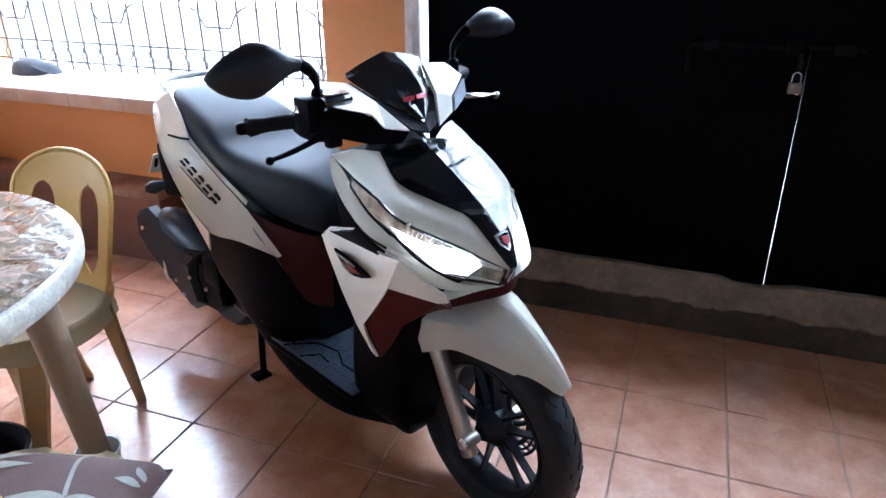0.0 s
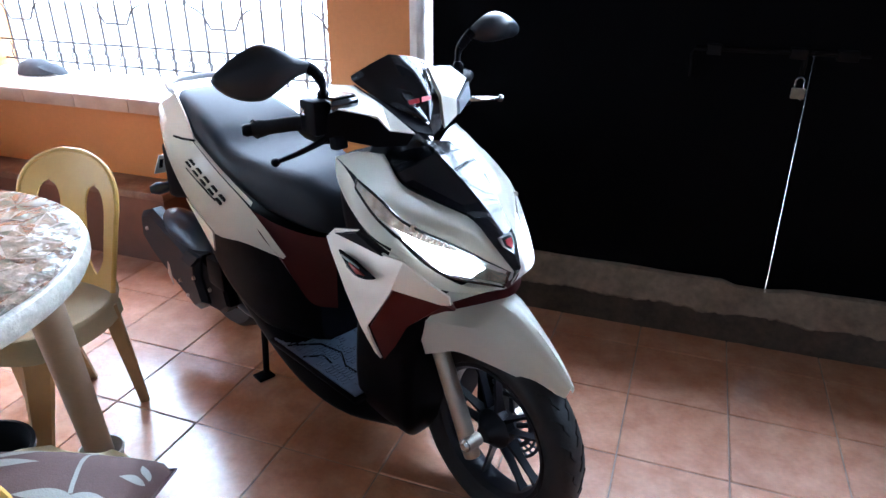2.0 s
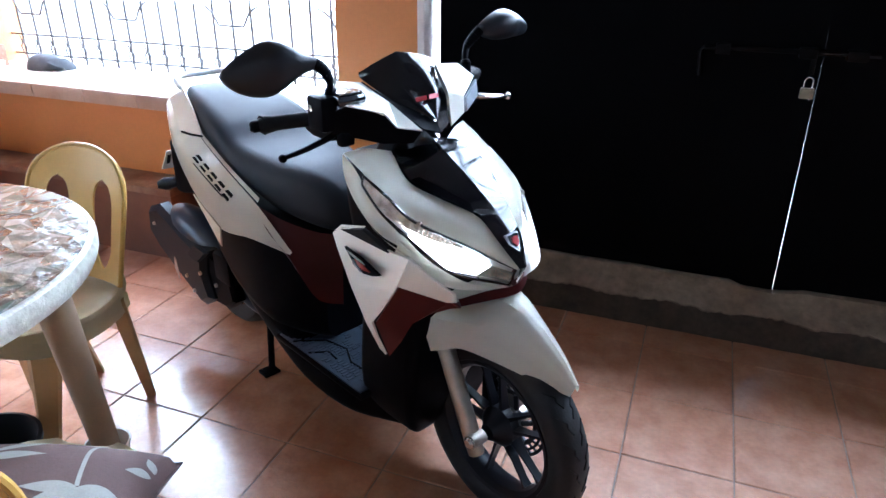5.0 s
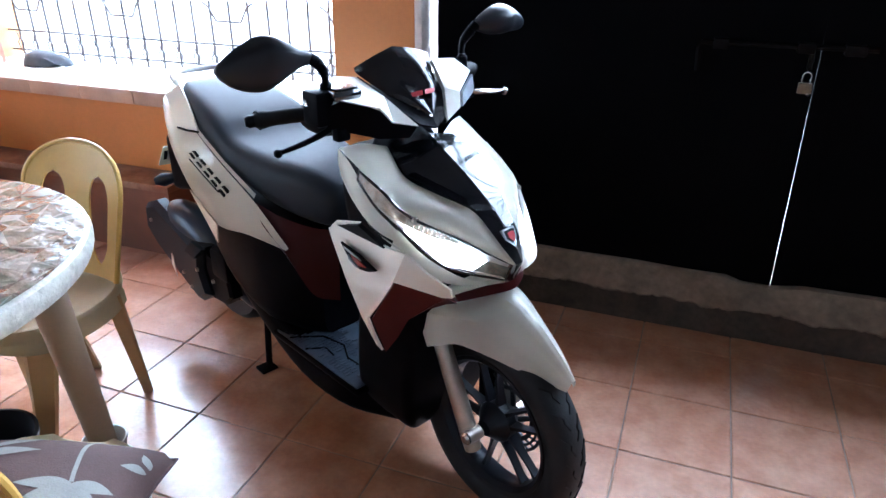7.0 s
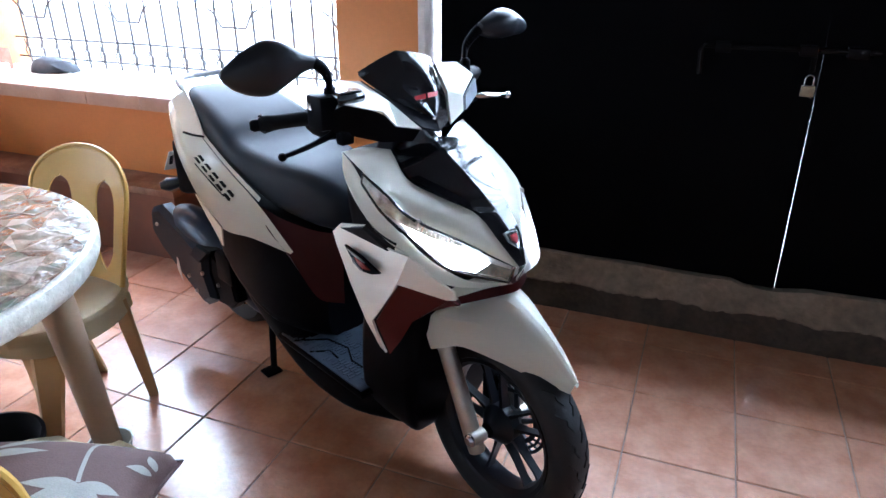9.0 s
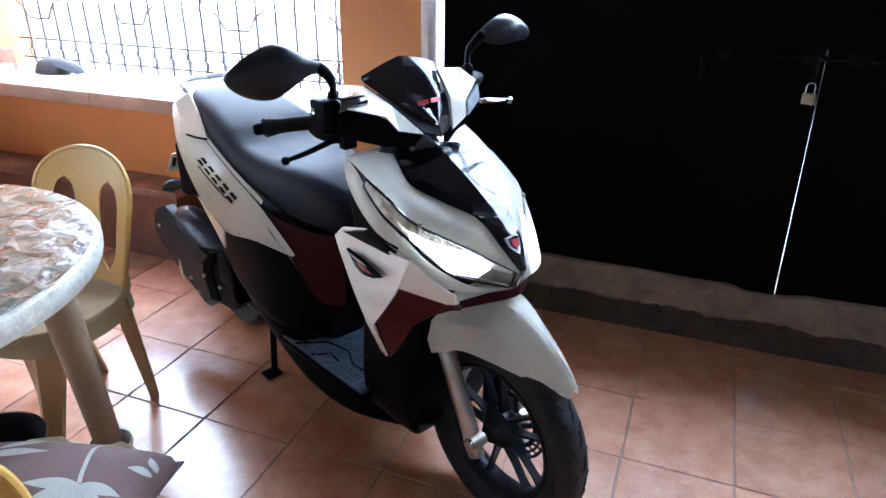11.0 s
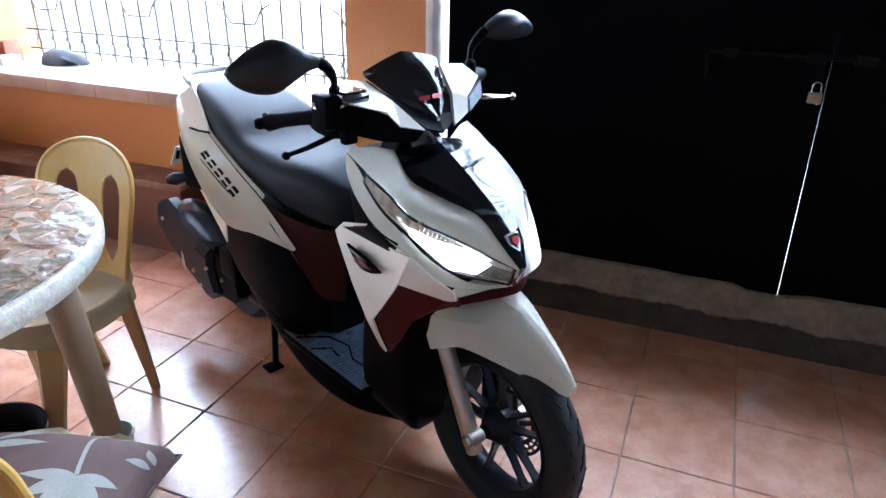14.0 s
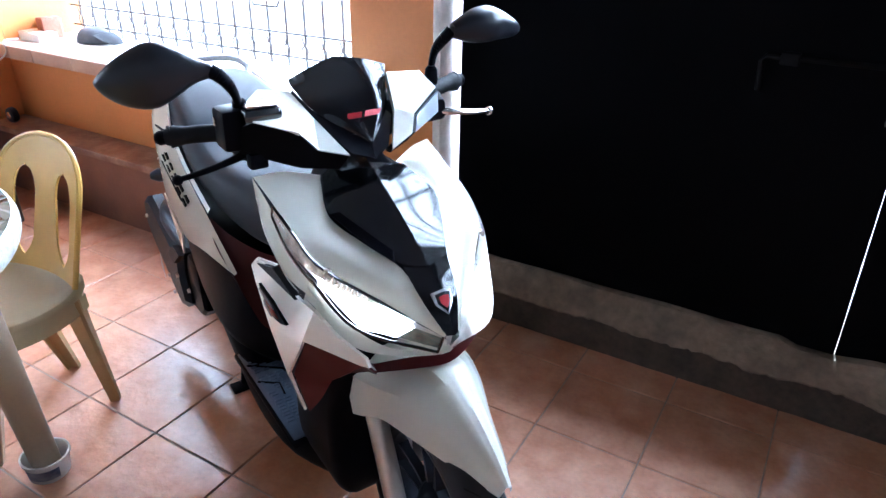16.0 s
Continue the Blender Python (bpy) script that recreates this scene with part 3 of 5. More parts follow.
# seat
seat = part("seat", skin([(-0.515, 0.035, 0.61, 0.69, 0.03), (-0.545, 0.085, 0.60, 0.73, 0.05), (-0.63, 0.125, 0.605, 0.758, 0.055), (-0.76, 0.158, 0.635, 0.768, 0.055), (-0.90, 0.172, 0.69, 0.785, 0.045), (-0.985, 0.168, 0.715, 0.828, 0.05), (-1.10, 0.158, 0.755, 0.862, 0.05), (-1.21, 0.140, 0.80, 0.882, 0.04), (-1.275, 0.105, 0.835, 0.885, 0.024)], 40), VINYL, scooter, "black vinyl stepped dual seat")
for mir in (False, True):
    side = 1 if mir else -1
    # rear body panels
    rear = part("rear_panel", shell([
        [(-1.37, -0.085, 0.862), (-1.25, -0.146, 0.838), (-1.081, -0.174, 0.785), (-0.90, -0.188, 0.722), (-0.738, -0.188, 0.658), (-0.605, -0.172, 0.556)],
        [(-1.43, -0.110, 0.812), (-1.26, -0.178, 0.776), (-1.07, -0.205, 0.704), (-0.91, -0.207, 0.640), (-0.76, -0.198, 0.600), (-0.607, -0.176, 0.553)],
        [(-1.49, -0.095, 0.765), (-1.29, -0.170, 0.700), (-1.10, -0.207, 0.610), (-0.94, -0.211, 0.535), (-0.77, -0.201, 0.552), (-0.609, -0.178, 0.550)]], 22, 9, 0.004, mir), WHITE, scooter, "pearl white rear side panel")
    part("panel_spike", plate([(-1.09, -0.209, 0.600), (-0.925, -0.213, 0.540), (-0.925, -0.217, 0.482)], 0.004, mir), WHITE, rear)
    lettering = bmesh.new()
    low_a, low_b = Vector((-1.0773, -0.2065, 0.7171)), Vector((-0.8711, -0.2110, 0.6301))
    top_a, top_b = Vector((-1.0434, -0.1985, 0.7349)), Vector((-0.8355, -0.2025, 0.6595))

    def on_band(f, g):
        return low_a.lerp(low_b, f).lerp(top_a.lerp(top_b, f), g)

    for k in range(5):
        f0, f1 = 0.205 * k, 0.205 * k + 0.150
        for g0, g1 in ((0.14, 0.36), (0.64, 0.88)):
            plate([on_band(f, g) for f, g in ((f0, g0), (f1, g0), (f1 - 0.015, g1), (f0 + 0.015, g1))], 0.010, mir, bm=lettering)
    plate([on_band(f, g) for f, g in ((0.10, -0.30), (0.62, -0.12), (0.86, 0.02), (0.60, -0.04))], 0.010, mir, bm=lettering)
    part("lettering_bar", lettering, SATIN, rear, "dark slanting bars of the model lettering")
    part("maroon_cover", shell([
        [(-0.740, -0.182, 0.652), (-0.66, -0.158, 0.628), (-0.57, -0.118, 0.612), (-0.52, -0.072, 0.606)],
        [(-0.700, -0.190, 0.600), (-0.63, -0.170, 0.56), (-0.56, -0.132, 0.53), (-0.512, -0.078, 0.53)],
        [(-0.612, -0.180, 0.545), (-0.585, -0.16, 0.48), (-0.55, -0.135, 0.42), (-0.515, -0.08, 0.40)]], 14, 9, 0.004, mir), MAROON, scooter, "matte maroon cover under the seat")
    part("seat_trim", shell([
        [(-1.26, -0.140, 0.852), (-1.08, -0.168, 0.796), (-0.90, -0.181, 0.735), (-0.735, -0.180, 0.676)],
        [(-1.26, -0.147, 0.843), (-1.08, -0.175, 0.789), (-0.90, -0.188, 0.727), (-0.735, -0.187, 0.665)]], 16, 3, 0.004, mir), WHITE, scooter, "white trim along the seat")
    part("grab_cover", plate([(-1.290, -0.158, 0.850), (-1.155, -0.191, 0.781), (-1.046, -0.179, 0.787), (-1.127, -0.158, 0.842), (-1.247, -0.127, 0.885)], 0.006, mir), WHITE, rear)
    part("cover_seam", tube([Vector((x, y * -side, z)) for x, y, z in ((-1.158, -0.189, 0.777), (-1.10, -0.187, 0.779), (-1.046, -0.178, 0.783))], 0.0035, 6), SATIN, rear)
    part("grab_rail", tube([Vector((x, y * side, z)) for x, y, z in spline([(-1.265, 0.118, 0.872), (-1.275, 0.125, 0.888), (-1.33, 0.110, 0.900), (-1.37, 0.06, 0.90), (-1.38, 0.0, 0.898)], 14)], [0.007] * 3 + [0.010] * 11, 10), PLATE_WHITE, scooter, "pale grey grab rail")

    # upper front cowl
    part("front_cowl", shell([
        [(-0.268, -0.070, 0.893) if mir else (-0.298, -0.076, 0.884), (-0.272, -0.087, 0.876) if not mir else (-0.262, -0.094, 0.880), (-0.199, -0.107, 0.842), (-0.120, -0.080, 0.816), (-0.049, -0.046, 0.788), (0.033, -0.010, 0.692)],
        [(-0.298, -0.126, 0.906) if mir else (-0.303, -0.145, 0.903), (-0.266, -0.142, 0.880), (-0.196, -0.146, 0.840), (-0.124, -0.130, 0.809), (-0.044, -0.074, 0.770), (0.036, -0.012, 0.690)],
        [(-0.325, -0.180, 0.905) if mir else (-0.302, -0.203, 0.904), (-0.248, -0.190, 0.856) if mir else (-0.248, -0.188, 0.864), (-0.187, -0.190, 0.820) if mir else (-0.187, -0.180, 0.832), (-0.130, -0.176 if mir else -0.162, 0.787), (-0.046, -0.095, 0.744), (0.035, -0.014, 0.686)]], 26, 11, 0.004, mir), WHITE, scooter, "pearl white front cowl")
    part("side_cowl", shell([
        [(-0.326, -0.181, 0.903) if mir else (-0.303, -0.2045, 0.903), (-0.29, -0.188, 0.882) if mir else (-0.276, -0.197, 0.878), (-0.250, -0.191, 0.853) if mir else (-0.258, -0.186, 0.841)],
        [(-0.312, -0.198, 0.852), (-0.268, -0.205 if mir else -0.202, 0.826), (-0.195, -0.199, 0.800) if mir else (-0.203, -0.182, 0.786)],
        [(-0.272, -0.204, 0.808), (-0.225, -0.206 if mir else -0.198, 0.780), (-0.148, -0.200, 0.752) if mir else (-0.144, -0.169, 0.744)],
        [(-0.232, -0.200, 0.768), (-0.185, -0.203 if mir else -0.192, 0.742), (-0.120, -0.196, 0.716) if mir else (-0.110, -0.160, 0.714)]], 12, 14, 0.004, mir), WHITE, scooter, "pearl white cowl flank")
    part("flank_skirt", shell([
        [(-0.232, -0.199, 0.768), (-0.185, -0.197, 0.742), (-0.122, -0.177, 0.716)],
        [(-0.222, -0.194, 0.752), (-0.180, -0.188, 0.730), (-0.130, -0.174, 0.708)]], 8, 4, 0.003, mir), WHITE, scooter)
    # headlamp
    up = [(-0.256, -0.187, 0.861), (-0.187, -0.179, 0.830), (-0.130, -0.160, 0.789), (-0.046, -0.092, 0.741), (0.026, -0.008, 0.684)]
    low = [(-0.260, -0.189, 0.841), (-0.200, -0.184, 0.789), (-0.138, -0.165, 0.748), (-0.061, -0.126, 0.687), (0.012, -0.012, 0.642)]
    if mir:
        up = [(-0.246, -0.184, 0.852), (-0.187, -0.187, 0.819), (-0.130, -0.174, 0.786), (-0.046, -0.098, 0.743), (0.022, -0.020, 0.690)]
        low = [(-0.250, -0.190, 0.848), (-0.194, -0.198, 0.797), (-0.125, -0.190, 0.722), (-0.016, -0.125, 0.653), (0.018, -0.014, 0.645)]
    inward = Vector((-0.008, 0.006, 0.002)) if mir else Vector((-0.008, 0.006, 0.002))
    head = part("headlamp", shell([[Vector(p) + inward for p in up], [(Vector(p) + Vector(q)) / 2 + inward * 1.5 for p, q in zip(up, low)], [Vector(p) + inward for p in low]], 24, 9, 0.002, mir), REFLECTOR, scooter, "lit headlamp with clear lens and chrome reflector")
    half_in = inward * 0.40

    def across(k, f):
        return Vector(up[k]).lerp(Vector(low[k]), f) + half_in

    part("lamp_unit", shell([[across(2, 0.80), across(2, 0.66).lerp(across(3, 0.36), 0.5), across(3, 0.26), across(3, 0.30).lerp(across(4, 0.3), 0.3), across(3, 0.34).lerp(across(4, 0.4), 0.6)],
                             [across(2, 0.97), across(2, 0.97).lerp(across(3, 0.97), 0.5), across(3, 0.97), across(3, 0.97).lerp(across(4, 0.95), 0.25), across(3, 0.97).lerp(across(4, 0.9), 0.45)]], 18, 5, 0.003, mir), LAMP, head, "glowing white headlamp")
    part("reflector_bowl", shell([[across(3, 0.36).lerp(across(4, 0.4), 0.58), across(3, 0.30).lerp(across(4, 0.35), 0.8), across(4, 0.3)], [across(3, 0.95).lerp(across(4, 0.9), 0.48), across(3, 0.95).lerp(across(4, 0.9), 0.75), across(4, 0.9)]], 10, 5, 0.003, mir), BOWL, head, "grey-green headlamp reflector")
    clear_of = Vector((0.0045, -0.0055, 0.001))
    part("position_lamp", shell([[across(0, 0.15) + clear_of * 0.7, across(1, 0.10) + clear_of, across(2, 0.12) + clear_of * 0.5], [across(0, 0.85) + clear_of * 0.7, across(1, 0.86) + clear_of, across(2, 0.62) + clear_of * 0.5]], 12, 4, 0.003, mir), WARM_LENS, head, "clear warm-tinted position lamp")
    part("indicator", shell([[p + clear_of * 0.7 for p in (across(2, 0.04), across(2, 0.04).lerp(across(3, 0.02), 0.5), across(3, 0.03))], [p + clear_of * 0.7 for p in (across(2, 0.55), across(2, 0.60).lerp(across(3, 0.28), 0.5), across(3, 0.14))]], 12, 4, 0.004, mir), AMBER, head, "clear amber indicator lens")
    out = Vector((0.002, -0.002, 0.001))
    # Left lens is opaque silver-white: the reflection on it is painted in.
    glass_part = part("lens", shell([[Vector(p) + out for p in up], [(Vector(p) + Vector(q)) / 2 + out * 3 for p, q in zip(up, low)], [Vector(p) + out for p in low]], 24, 7, 0.002, mir), REFLECTOR if mir else LENS, head, "left headlamp lens, its bright reflection painted as opaque silver-white" if mir else "clear headlamp lens")
    glass_part.visible_shadow = mir
    outline = [Vector(p) + out for p in spline(up, 20)] + [Vector(p) + out for p in spline(low, 20)][::-1]
    outline = [Vector((p.x, p.y * (-1 if mir else 1), p.z)) for p in outline]
    if not mir:
        part("lamp_trim", tube(outline + outline[:1], [0.0022, 0.0028] + [0.0032] * 36 + [0.0032, 0.0028, 0.0022], 6), GLOSS, head)
    for k in range(9):
        f_ = 0.15 + 0.085 * k
        a_, b_ = across(2, 0.06).lerp(across(3, 0.03), f_), across(2, 0.56).lerp(across(3, 0.13), f_)
        pts_ = [Vector((p.x + 0.005, p.y * (-1 if mir else 1) - (0.006 if not mir else -0.006), p.z + 0.001)) for p in (a_, b_)]
        part("lens_rib", tube(pts_, 0.0022, 5), CHROME, head)

    part("daylight_strip", shell([[across(2, 0.50).lerp(across(1, 0.70), 0.45), across(2, 0.58), across(2, 0.52).lerp(across(3, 0.26), 0.5), across(3, 0.20)], [across(2, 0.66).lerp(across(1, 0.80), 0.45), across(2, 0.74), across(2, 0.66).lerp(across(3, 0.36), 0.5), across(3, 0.30)]], 16, 3, 0.003, mir), LAMP, head, "glowing white light strip")
    part("bulb", lathe([(0.0, 0.0), (0.007, 0.002), (0.010, 0.008), (0.008, 0.014), (0.0, 0.016)], 12, "x", across(2, 0.16).lerp(across(3, 0.1), 0.08) * Vector((1, -1 if mir else 1, 1)), cap=False), AMBER, head, "amber indicator bulb")
    part("lamp_surround", shell([
        [(-0.150, -0.174, 0.757), (-0.101, -0.155, 0.715), (-0.061, -0.129, 0.685), (-0.026, -0.085, 0.655), (0.010, -0.015, 0.640)],
        [(-0.165, -0.182, 0.712), (-0.096, -0.158, 0.674), (-0.055, -0.133, 0.654), (-0.022, -0.088, 0.643), (0.012, -0.015, 0.636)]], 20, 4, 0.003, mir), WHITE, scooter, "white cowl edge under the headlamp")

    # lower side fairing
    fairing = part("side_fairing", plate([
        (-0.350, -0.206, 0.709), (-0.320, -0.205, 0.729), (-0.298, -0.200, 0.735), (-0.164, -0.182, 0.712), (-0.118, -0.178, 0.714), (-0.075, -0.155, 0.676), (-0.040, -0.122, 0.640), (-0.040, -0.116, 0.618), (-0.062, -0.122, 0.612),
        (-0.138, -0.196, 0.648), (-0.148, -0.196, 0.630), (-0.190, -0.197, 0.570), (-0.233, -0.194, 0.516), (-0.224, -0.188, 0.480), (-0.204, -0.180, 0.437), (-0.222, -0.182, 0.446), (-0.262, -0.190, 0.505), (-0.300, -0.200, 0.590), (-0.338, -0.206, 0.680)], 0.006, mir), WHITE, scooter, "pearl white side fairing")
    # Solid black plate stands for the shade inside the vent.
    part("vent", plate([(-0.320, -0.199, 0.726), (-0.250, -0.192, 0.745), (-0.174, -0.183, 0.712)], 0.012, mir), GRIP, fairing, "vent opening drawn as a black plate for its inner shade")
    part("vent_lip", plate([(-0.345, -0.206, 0.714), (-0.322, -0.203, 0.735), (-0.248, -0.192, 0.750), (-0.252, -0.193, 0.746), (-0.318, -0.202, 0.727)], 0.004, mir), WHITE, fairing)
    badge = part("side_marker", plate([(-0.296, -0.2130, 0.694), (-0.238, -0.2110, 0.684), (-0.178, -0.2085, 0.662), (-0.206, -0.2090, 0.651), (-0.234, -0.2105, 0.648), (-0.270, -0.2120, 0.664)], 0.006, mir), SATIN, fairing, "black side marker badge")
    lift_ = -0.0098
    part("marker_lens", plate([(-0.256, -0.2095 + lift_, 0.6785), (-0.230, -0.2085 + lift_, 0.672), (-0.206, -0.2070 + lift_, 0.662), (-0.230, -0.2085 + lift_, 0.659), (-0.248, -0.2095 + lift_, 0.667)], 0.003, mir), ORANGE_LENS, badge, "orange red marker lens")
    part("marker_edge", plate([(-0.286, -0.2105 + lift_, 0.690), (-0.238, -0.2090 + lift_, 0.6805), (-0.222, -0.2080 + lift_, 0.674), (-0.266, -0.2100 + lift_, 0.682)], 0.003, mir), SILVER_DECAL, badge)
    part("marker_edge", plate([(-0.266, -0.2102 + lift_, 0.674), (-0.256, -0.2095 + lift_, 0.665), (-0.234, -0.2085 + lift_, 0.653), (-0.238, -0.2086 + lift_, 0.651), (-0.264, -0.2100 + lift_, 0.664)], 0.003, mir), SILVER_DECAL, badge)
    part("lower_fairing", plate([(-0.138, -0.190, 0.650), (-0.060, -0.118, 0.614), (-0.040, -0.105, 0.603), (-0.070, -0.105, 0.590), (-0.120, -0.120, 0.560), (-0.160, -0.138, 0.525), (-0.185, -0.152, 0.470), (-0.204, -0.172, 0.432), (-0.233, -0.186, 0.515)], 0.006, mir), MAROON, scooter, "matte maroon lower fairing")

    # handlebar ends
    grip = part("grip", steered(tube([Vector((x, y * side, z)) for x, y, z in spline([(-0.385, 0.195, 0.972), (-0.415, 0.25, 0.972), (-0.444, 0.315, 0.970)], 10)], [0.0155, 0.0170, 0.0165, 0.0170, 0.0165, 0.0170, 0.0165, 0.0172, 0.0205, 0.0150], 14)), GRIP, scooter, "ribbed black rubber grip")
    part("flange", steered(lathe([(0.0, -0.0025), (0.020, -0.0025), (0.0215, 0.0), (0.020, 0.0025), (0.0, 0.0025)], 18, "y", (-0.441, side * 0.308, 0.970), cap=False)), GRIP, grip)
    part("bar_end", steered(tube([(-0.443, side * 0.313, 0.970), (-0.449, side * 0.326, 0.969), (-0.452, side * 0.333, 0.969)], [0.013, 0.014, 0.009], 12)), SATIN, grip)
    sw = skin([(-0.43, 0.030, 0.935, 0.985, 0.012), (-0.40, 0.034, 0.930, 0.992, 0.014), (-0.345, 0.034, 0.930, 0.988, 0.014), (-0.315, 0.025, 0.937, 0.978, 0.01)])
    bmesh.ops.translate(sw, verts=sw.verts, vec=(0, side * 0.183, 0))
    part("switch_box", steered(sw), SATIN, scooter)
    lever = part("brake_lever", steered(tube([Vector((x, y * side, z)) for x, y, z in spline([(-0.335, 0.175, 0.955), (-0.315, 0.225, 0.948), (-0.318, 0.280, 0.936), (-0.331, 0.326, 0.926)], 12)], [0.0085, 0.0085, 0.008, 0.0075, 0.007, 0.0065, 0.006, 0.006, 0.0055, 0.0055, 0.005, 0.005], 10)), STEEL if mir else SATIN, scooter, "polished brake lever" if mir else "black brake lever")
    bl = bmesh.new()
    bmesh.ops.create_uvsphere(bl, u_segments=12, v_segments=8, radius=0.0095)
    bmesh.ops.translate(bl, verts=bl.verts, vec=(-0.331, side * 0.326, 0.926))
    part("lever_ball", steered(bl), STEEL if mir else SATIN, lever)
    # mirrors
    if mir:
        stations = ((0.425, 0.004, 1.105, 0.005, -0.347), (0.418, 0.012, 1.107, 0.012, -0.345), (0.395, 0.022, 1.112, 0.022, -0.342), (0.360, 0.031, 1.120, 0.032, -0.340), (0.330, 0.036, 1.123, 0.040, -0.338), (0.295, 0.034, 1.122, 0.036, -0.337), (0.265, 0.024, 1.119, 0.026, -0.337), (0.243, 0.014, 1.116, 0.015, -0.337))
        stem = [(-0.337, 0.243, 1.115), (-0.340, 0.232, 1.105), (-0.348, 0.220, 1.088), (-0.353, 0.214, 1.074), (-0.342, 0.200, 1.050), (-0.335, 0.195, 1.022)]
    else:
        stations = ((0.414, 0.004, 1.076, 0.005, -0.392), (0.406, 0.016, 1.075, 0.014, -0.389), (0.388, 0.032, 1.076, 0.024, -0.381), (0.362, 0.046, 1.080, 0.032, -0.370), (0.336, 0.053, 1.086, 0.036, -0.358), (0.314, 0.048, 1.091, 0.034, -0.349), (0.290, 0.034, 1.094, 0.028, -0.340), (0.268, 0.020, 1.094, 0.020, -0.332), (0.246, 0.012, 1.092, 0.013, -0.324))
        stem = [(-0.322, 0.247, 1.092), (-0.318, 0.236, 1.085), (-0.317, 0.224, 1.072), (-0.323, 0.212, 1.053), (-0.335, 0.203, 1.032), (-0.341, 0.199, 1.008)]
    head_rings = []
    fine = spline([Vector(q[:3]) for q in stations], 22)
    fine_b = spline([Vector((q[3], q[4], 0)) for q in stations], 22)
    for p_, q_ in zip(fine, fine_b):
        ring = []
        for k in range(24):
            t = 2 * math.pi * k / 24
            c, s_ = math.cos(t), math.sin(t)
            ridge = 1.0 + 0.10 * max(0.0, math.sin(2 * t)) * (c > 0)
            ring.append(Vector((q_.y + (max(q_.x, 0.004) * c if c > 0 else 0.006 * c) * ridge, p_.x * side, p_.z + max(p_.y, 0.003) * (abs(s_) ** 0.85) * (1 if s_ > 0 else -1))))
        head_rings.append(ring)
    mirror = part("mirror", rings_mesh(head_rings), MIRROR_BACK, scooter, "black rear-view mirror on a stalk")
    part("stalk", tube([Vector((x, y * side, z)) for x, y, z in spline(stem, 14)], [0.0125, 0.0125, 0.012, 0.0115, 0.011, 0.0105, 0.0095, 0.009, 0.0085, 0.0075, 0.0075, 0.0075, 0.0075, 0.0075], 12), SATIN, mirror)
    for k in range(5):
        pr = spline(stem, 14)
        a_, b_ = pr[2 + k], pr[3 + k]
        part("stalk_rib", tube([Vector((p.x, p.y * side, p.z)) for p in (a_.lerp(b_, 0.3), a_.lerp(b_, 0.7))], [0.0128 - k * 0.0006] * 2, 12), SATIN, mirror)
    bx_, by_, bz_ = stem[-1]
    part("stalk_boot", lathe([(0.013, -0.006), (0.014, 0.004), (0.0125, 0.024), (0.009, 0.028), (0.008, 0.030)], 14, "z", (bx_, side * by_, bz_)), SATIN, mirror)
    glass_bm = bmesh.new()
    bmesh.ops.create_circle(glass_bm, cap_ends=True, segments=24, radius=1.0)
    my_, mz_, mx_ = (0.338, 1.120, -0.348) if mir else (0.335, 1.086, -0.368)
    for v in glass_bm.verts:
        v.co = Vector((mx_ - (0.10 if mir else 0.30) * 0.065 * v.co.x, side * (my_ + 0.065 * v.co.x), mz_ + (0.025 if mir else 0.032) * v.co.y))
    r_ = bmesh.ops.extrude_face_region(glass_bm, geom=glass_bm.faces[:])
    bmesh.ops.translate(glass_bm, verts=[v for v in r_["geom"] if isinstance(v, bmesh.types.BMVert)], vec=(0.003, 0, 0))
    part("mirror_glass", glass_bm, MIRROR, mirror, "mirror glass")
    # handlebar cover: a bent white band over a black underside, beside the windscreen
    if mir:
        band = [(-0.326, 0.086, 1.054), (-0.333, 0.166, 1.046), (-0.285, 0.173, 1.022), (-0.245, 0.099, 0.990), (-0.262, 0.066, 1.000)]
        drop = [(-0.262, 0.066, 1.000), (-0.245, 0.099, 0.990), (-0.227, 0.084, 0.959), (-0.219, 0.037, 0.938)]
        under = [(-0.222, 0.037, 0.936), (-0.230, 0.086, 0.957), (-0.248, 0.101, 0.988), (-0.288, 0.175, 1.020), (-0.292, 0.174, 0.965), (-0.245, 0.084, 0.940), (-0.235, 0.040, 0.926)]
        inset = [(-0.243, 0.101, 0.987), (-0.280, 0.171, 1.014), (-0.268, 0.165, 0.978), (-0.227, 0.088, 0.960)]
        foot = [(-0.230, 0.001, 0.952), (-0.279, 0.058, 0.995), (-0.266, 0.062, 0.988), (-0.222, 0.030, 0.944), (-0.209, -0.006, 0.932)]
    else:
        band = [(-0.380, -0.092, 1.027), (-0.292, -0.084, 0.997), (-0.254, -0.128, 0.986), (-0.298, -0.192, 1.004), (-0.345, -0.200, 1.016), (-0.385, -0.150, 1.036)]
        drop = [(-0.292, -0.084, 0.997), (-0.222, -0.049, 0.941), (-0.249, -0.097, 0.951), (-0.254, -0.128, 0.986)]
        under = [(-0.298, -0.194, 1.002), (-0.256, -0.129, 0.984), (-0.251, -0.098, 0.949), (-0.224, -0.050, 0.939), (-0.232, -0.066, 0.915), (-0.265, -0.125, 0.917), (-0.322, -0.215, 0.945), (-0.330, -0.215, 0.985)]
        inset = [(-0.296, -0.178, 0.992), (-0.284, -0.150, 0.982), (-0.286, -0.148, 0.972), (-0.297, -0.166, 0.974)]
        foot = [(-0.386, -0.083, 1.027), (-0.299, -0.074, 0.998), (-0.231, -0.001, 0.951), (-0.209, -0.006, 0.932), (-0.222, -0.046, 0.944), (-0.292, -0.083, 0.994), (-0.378, -0.090, 1.022)]

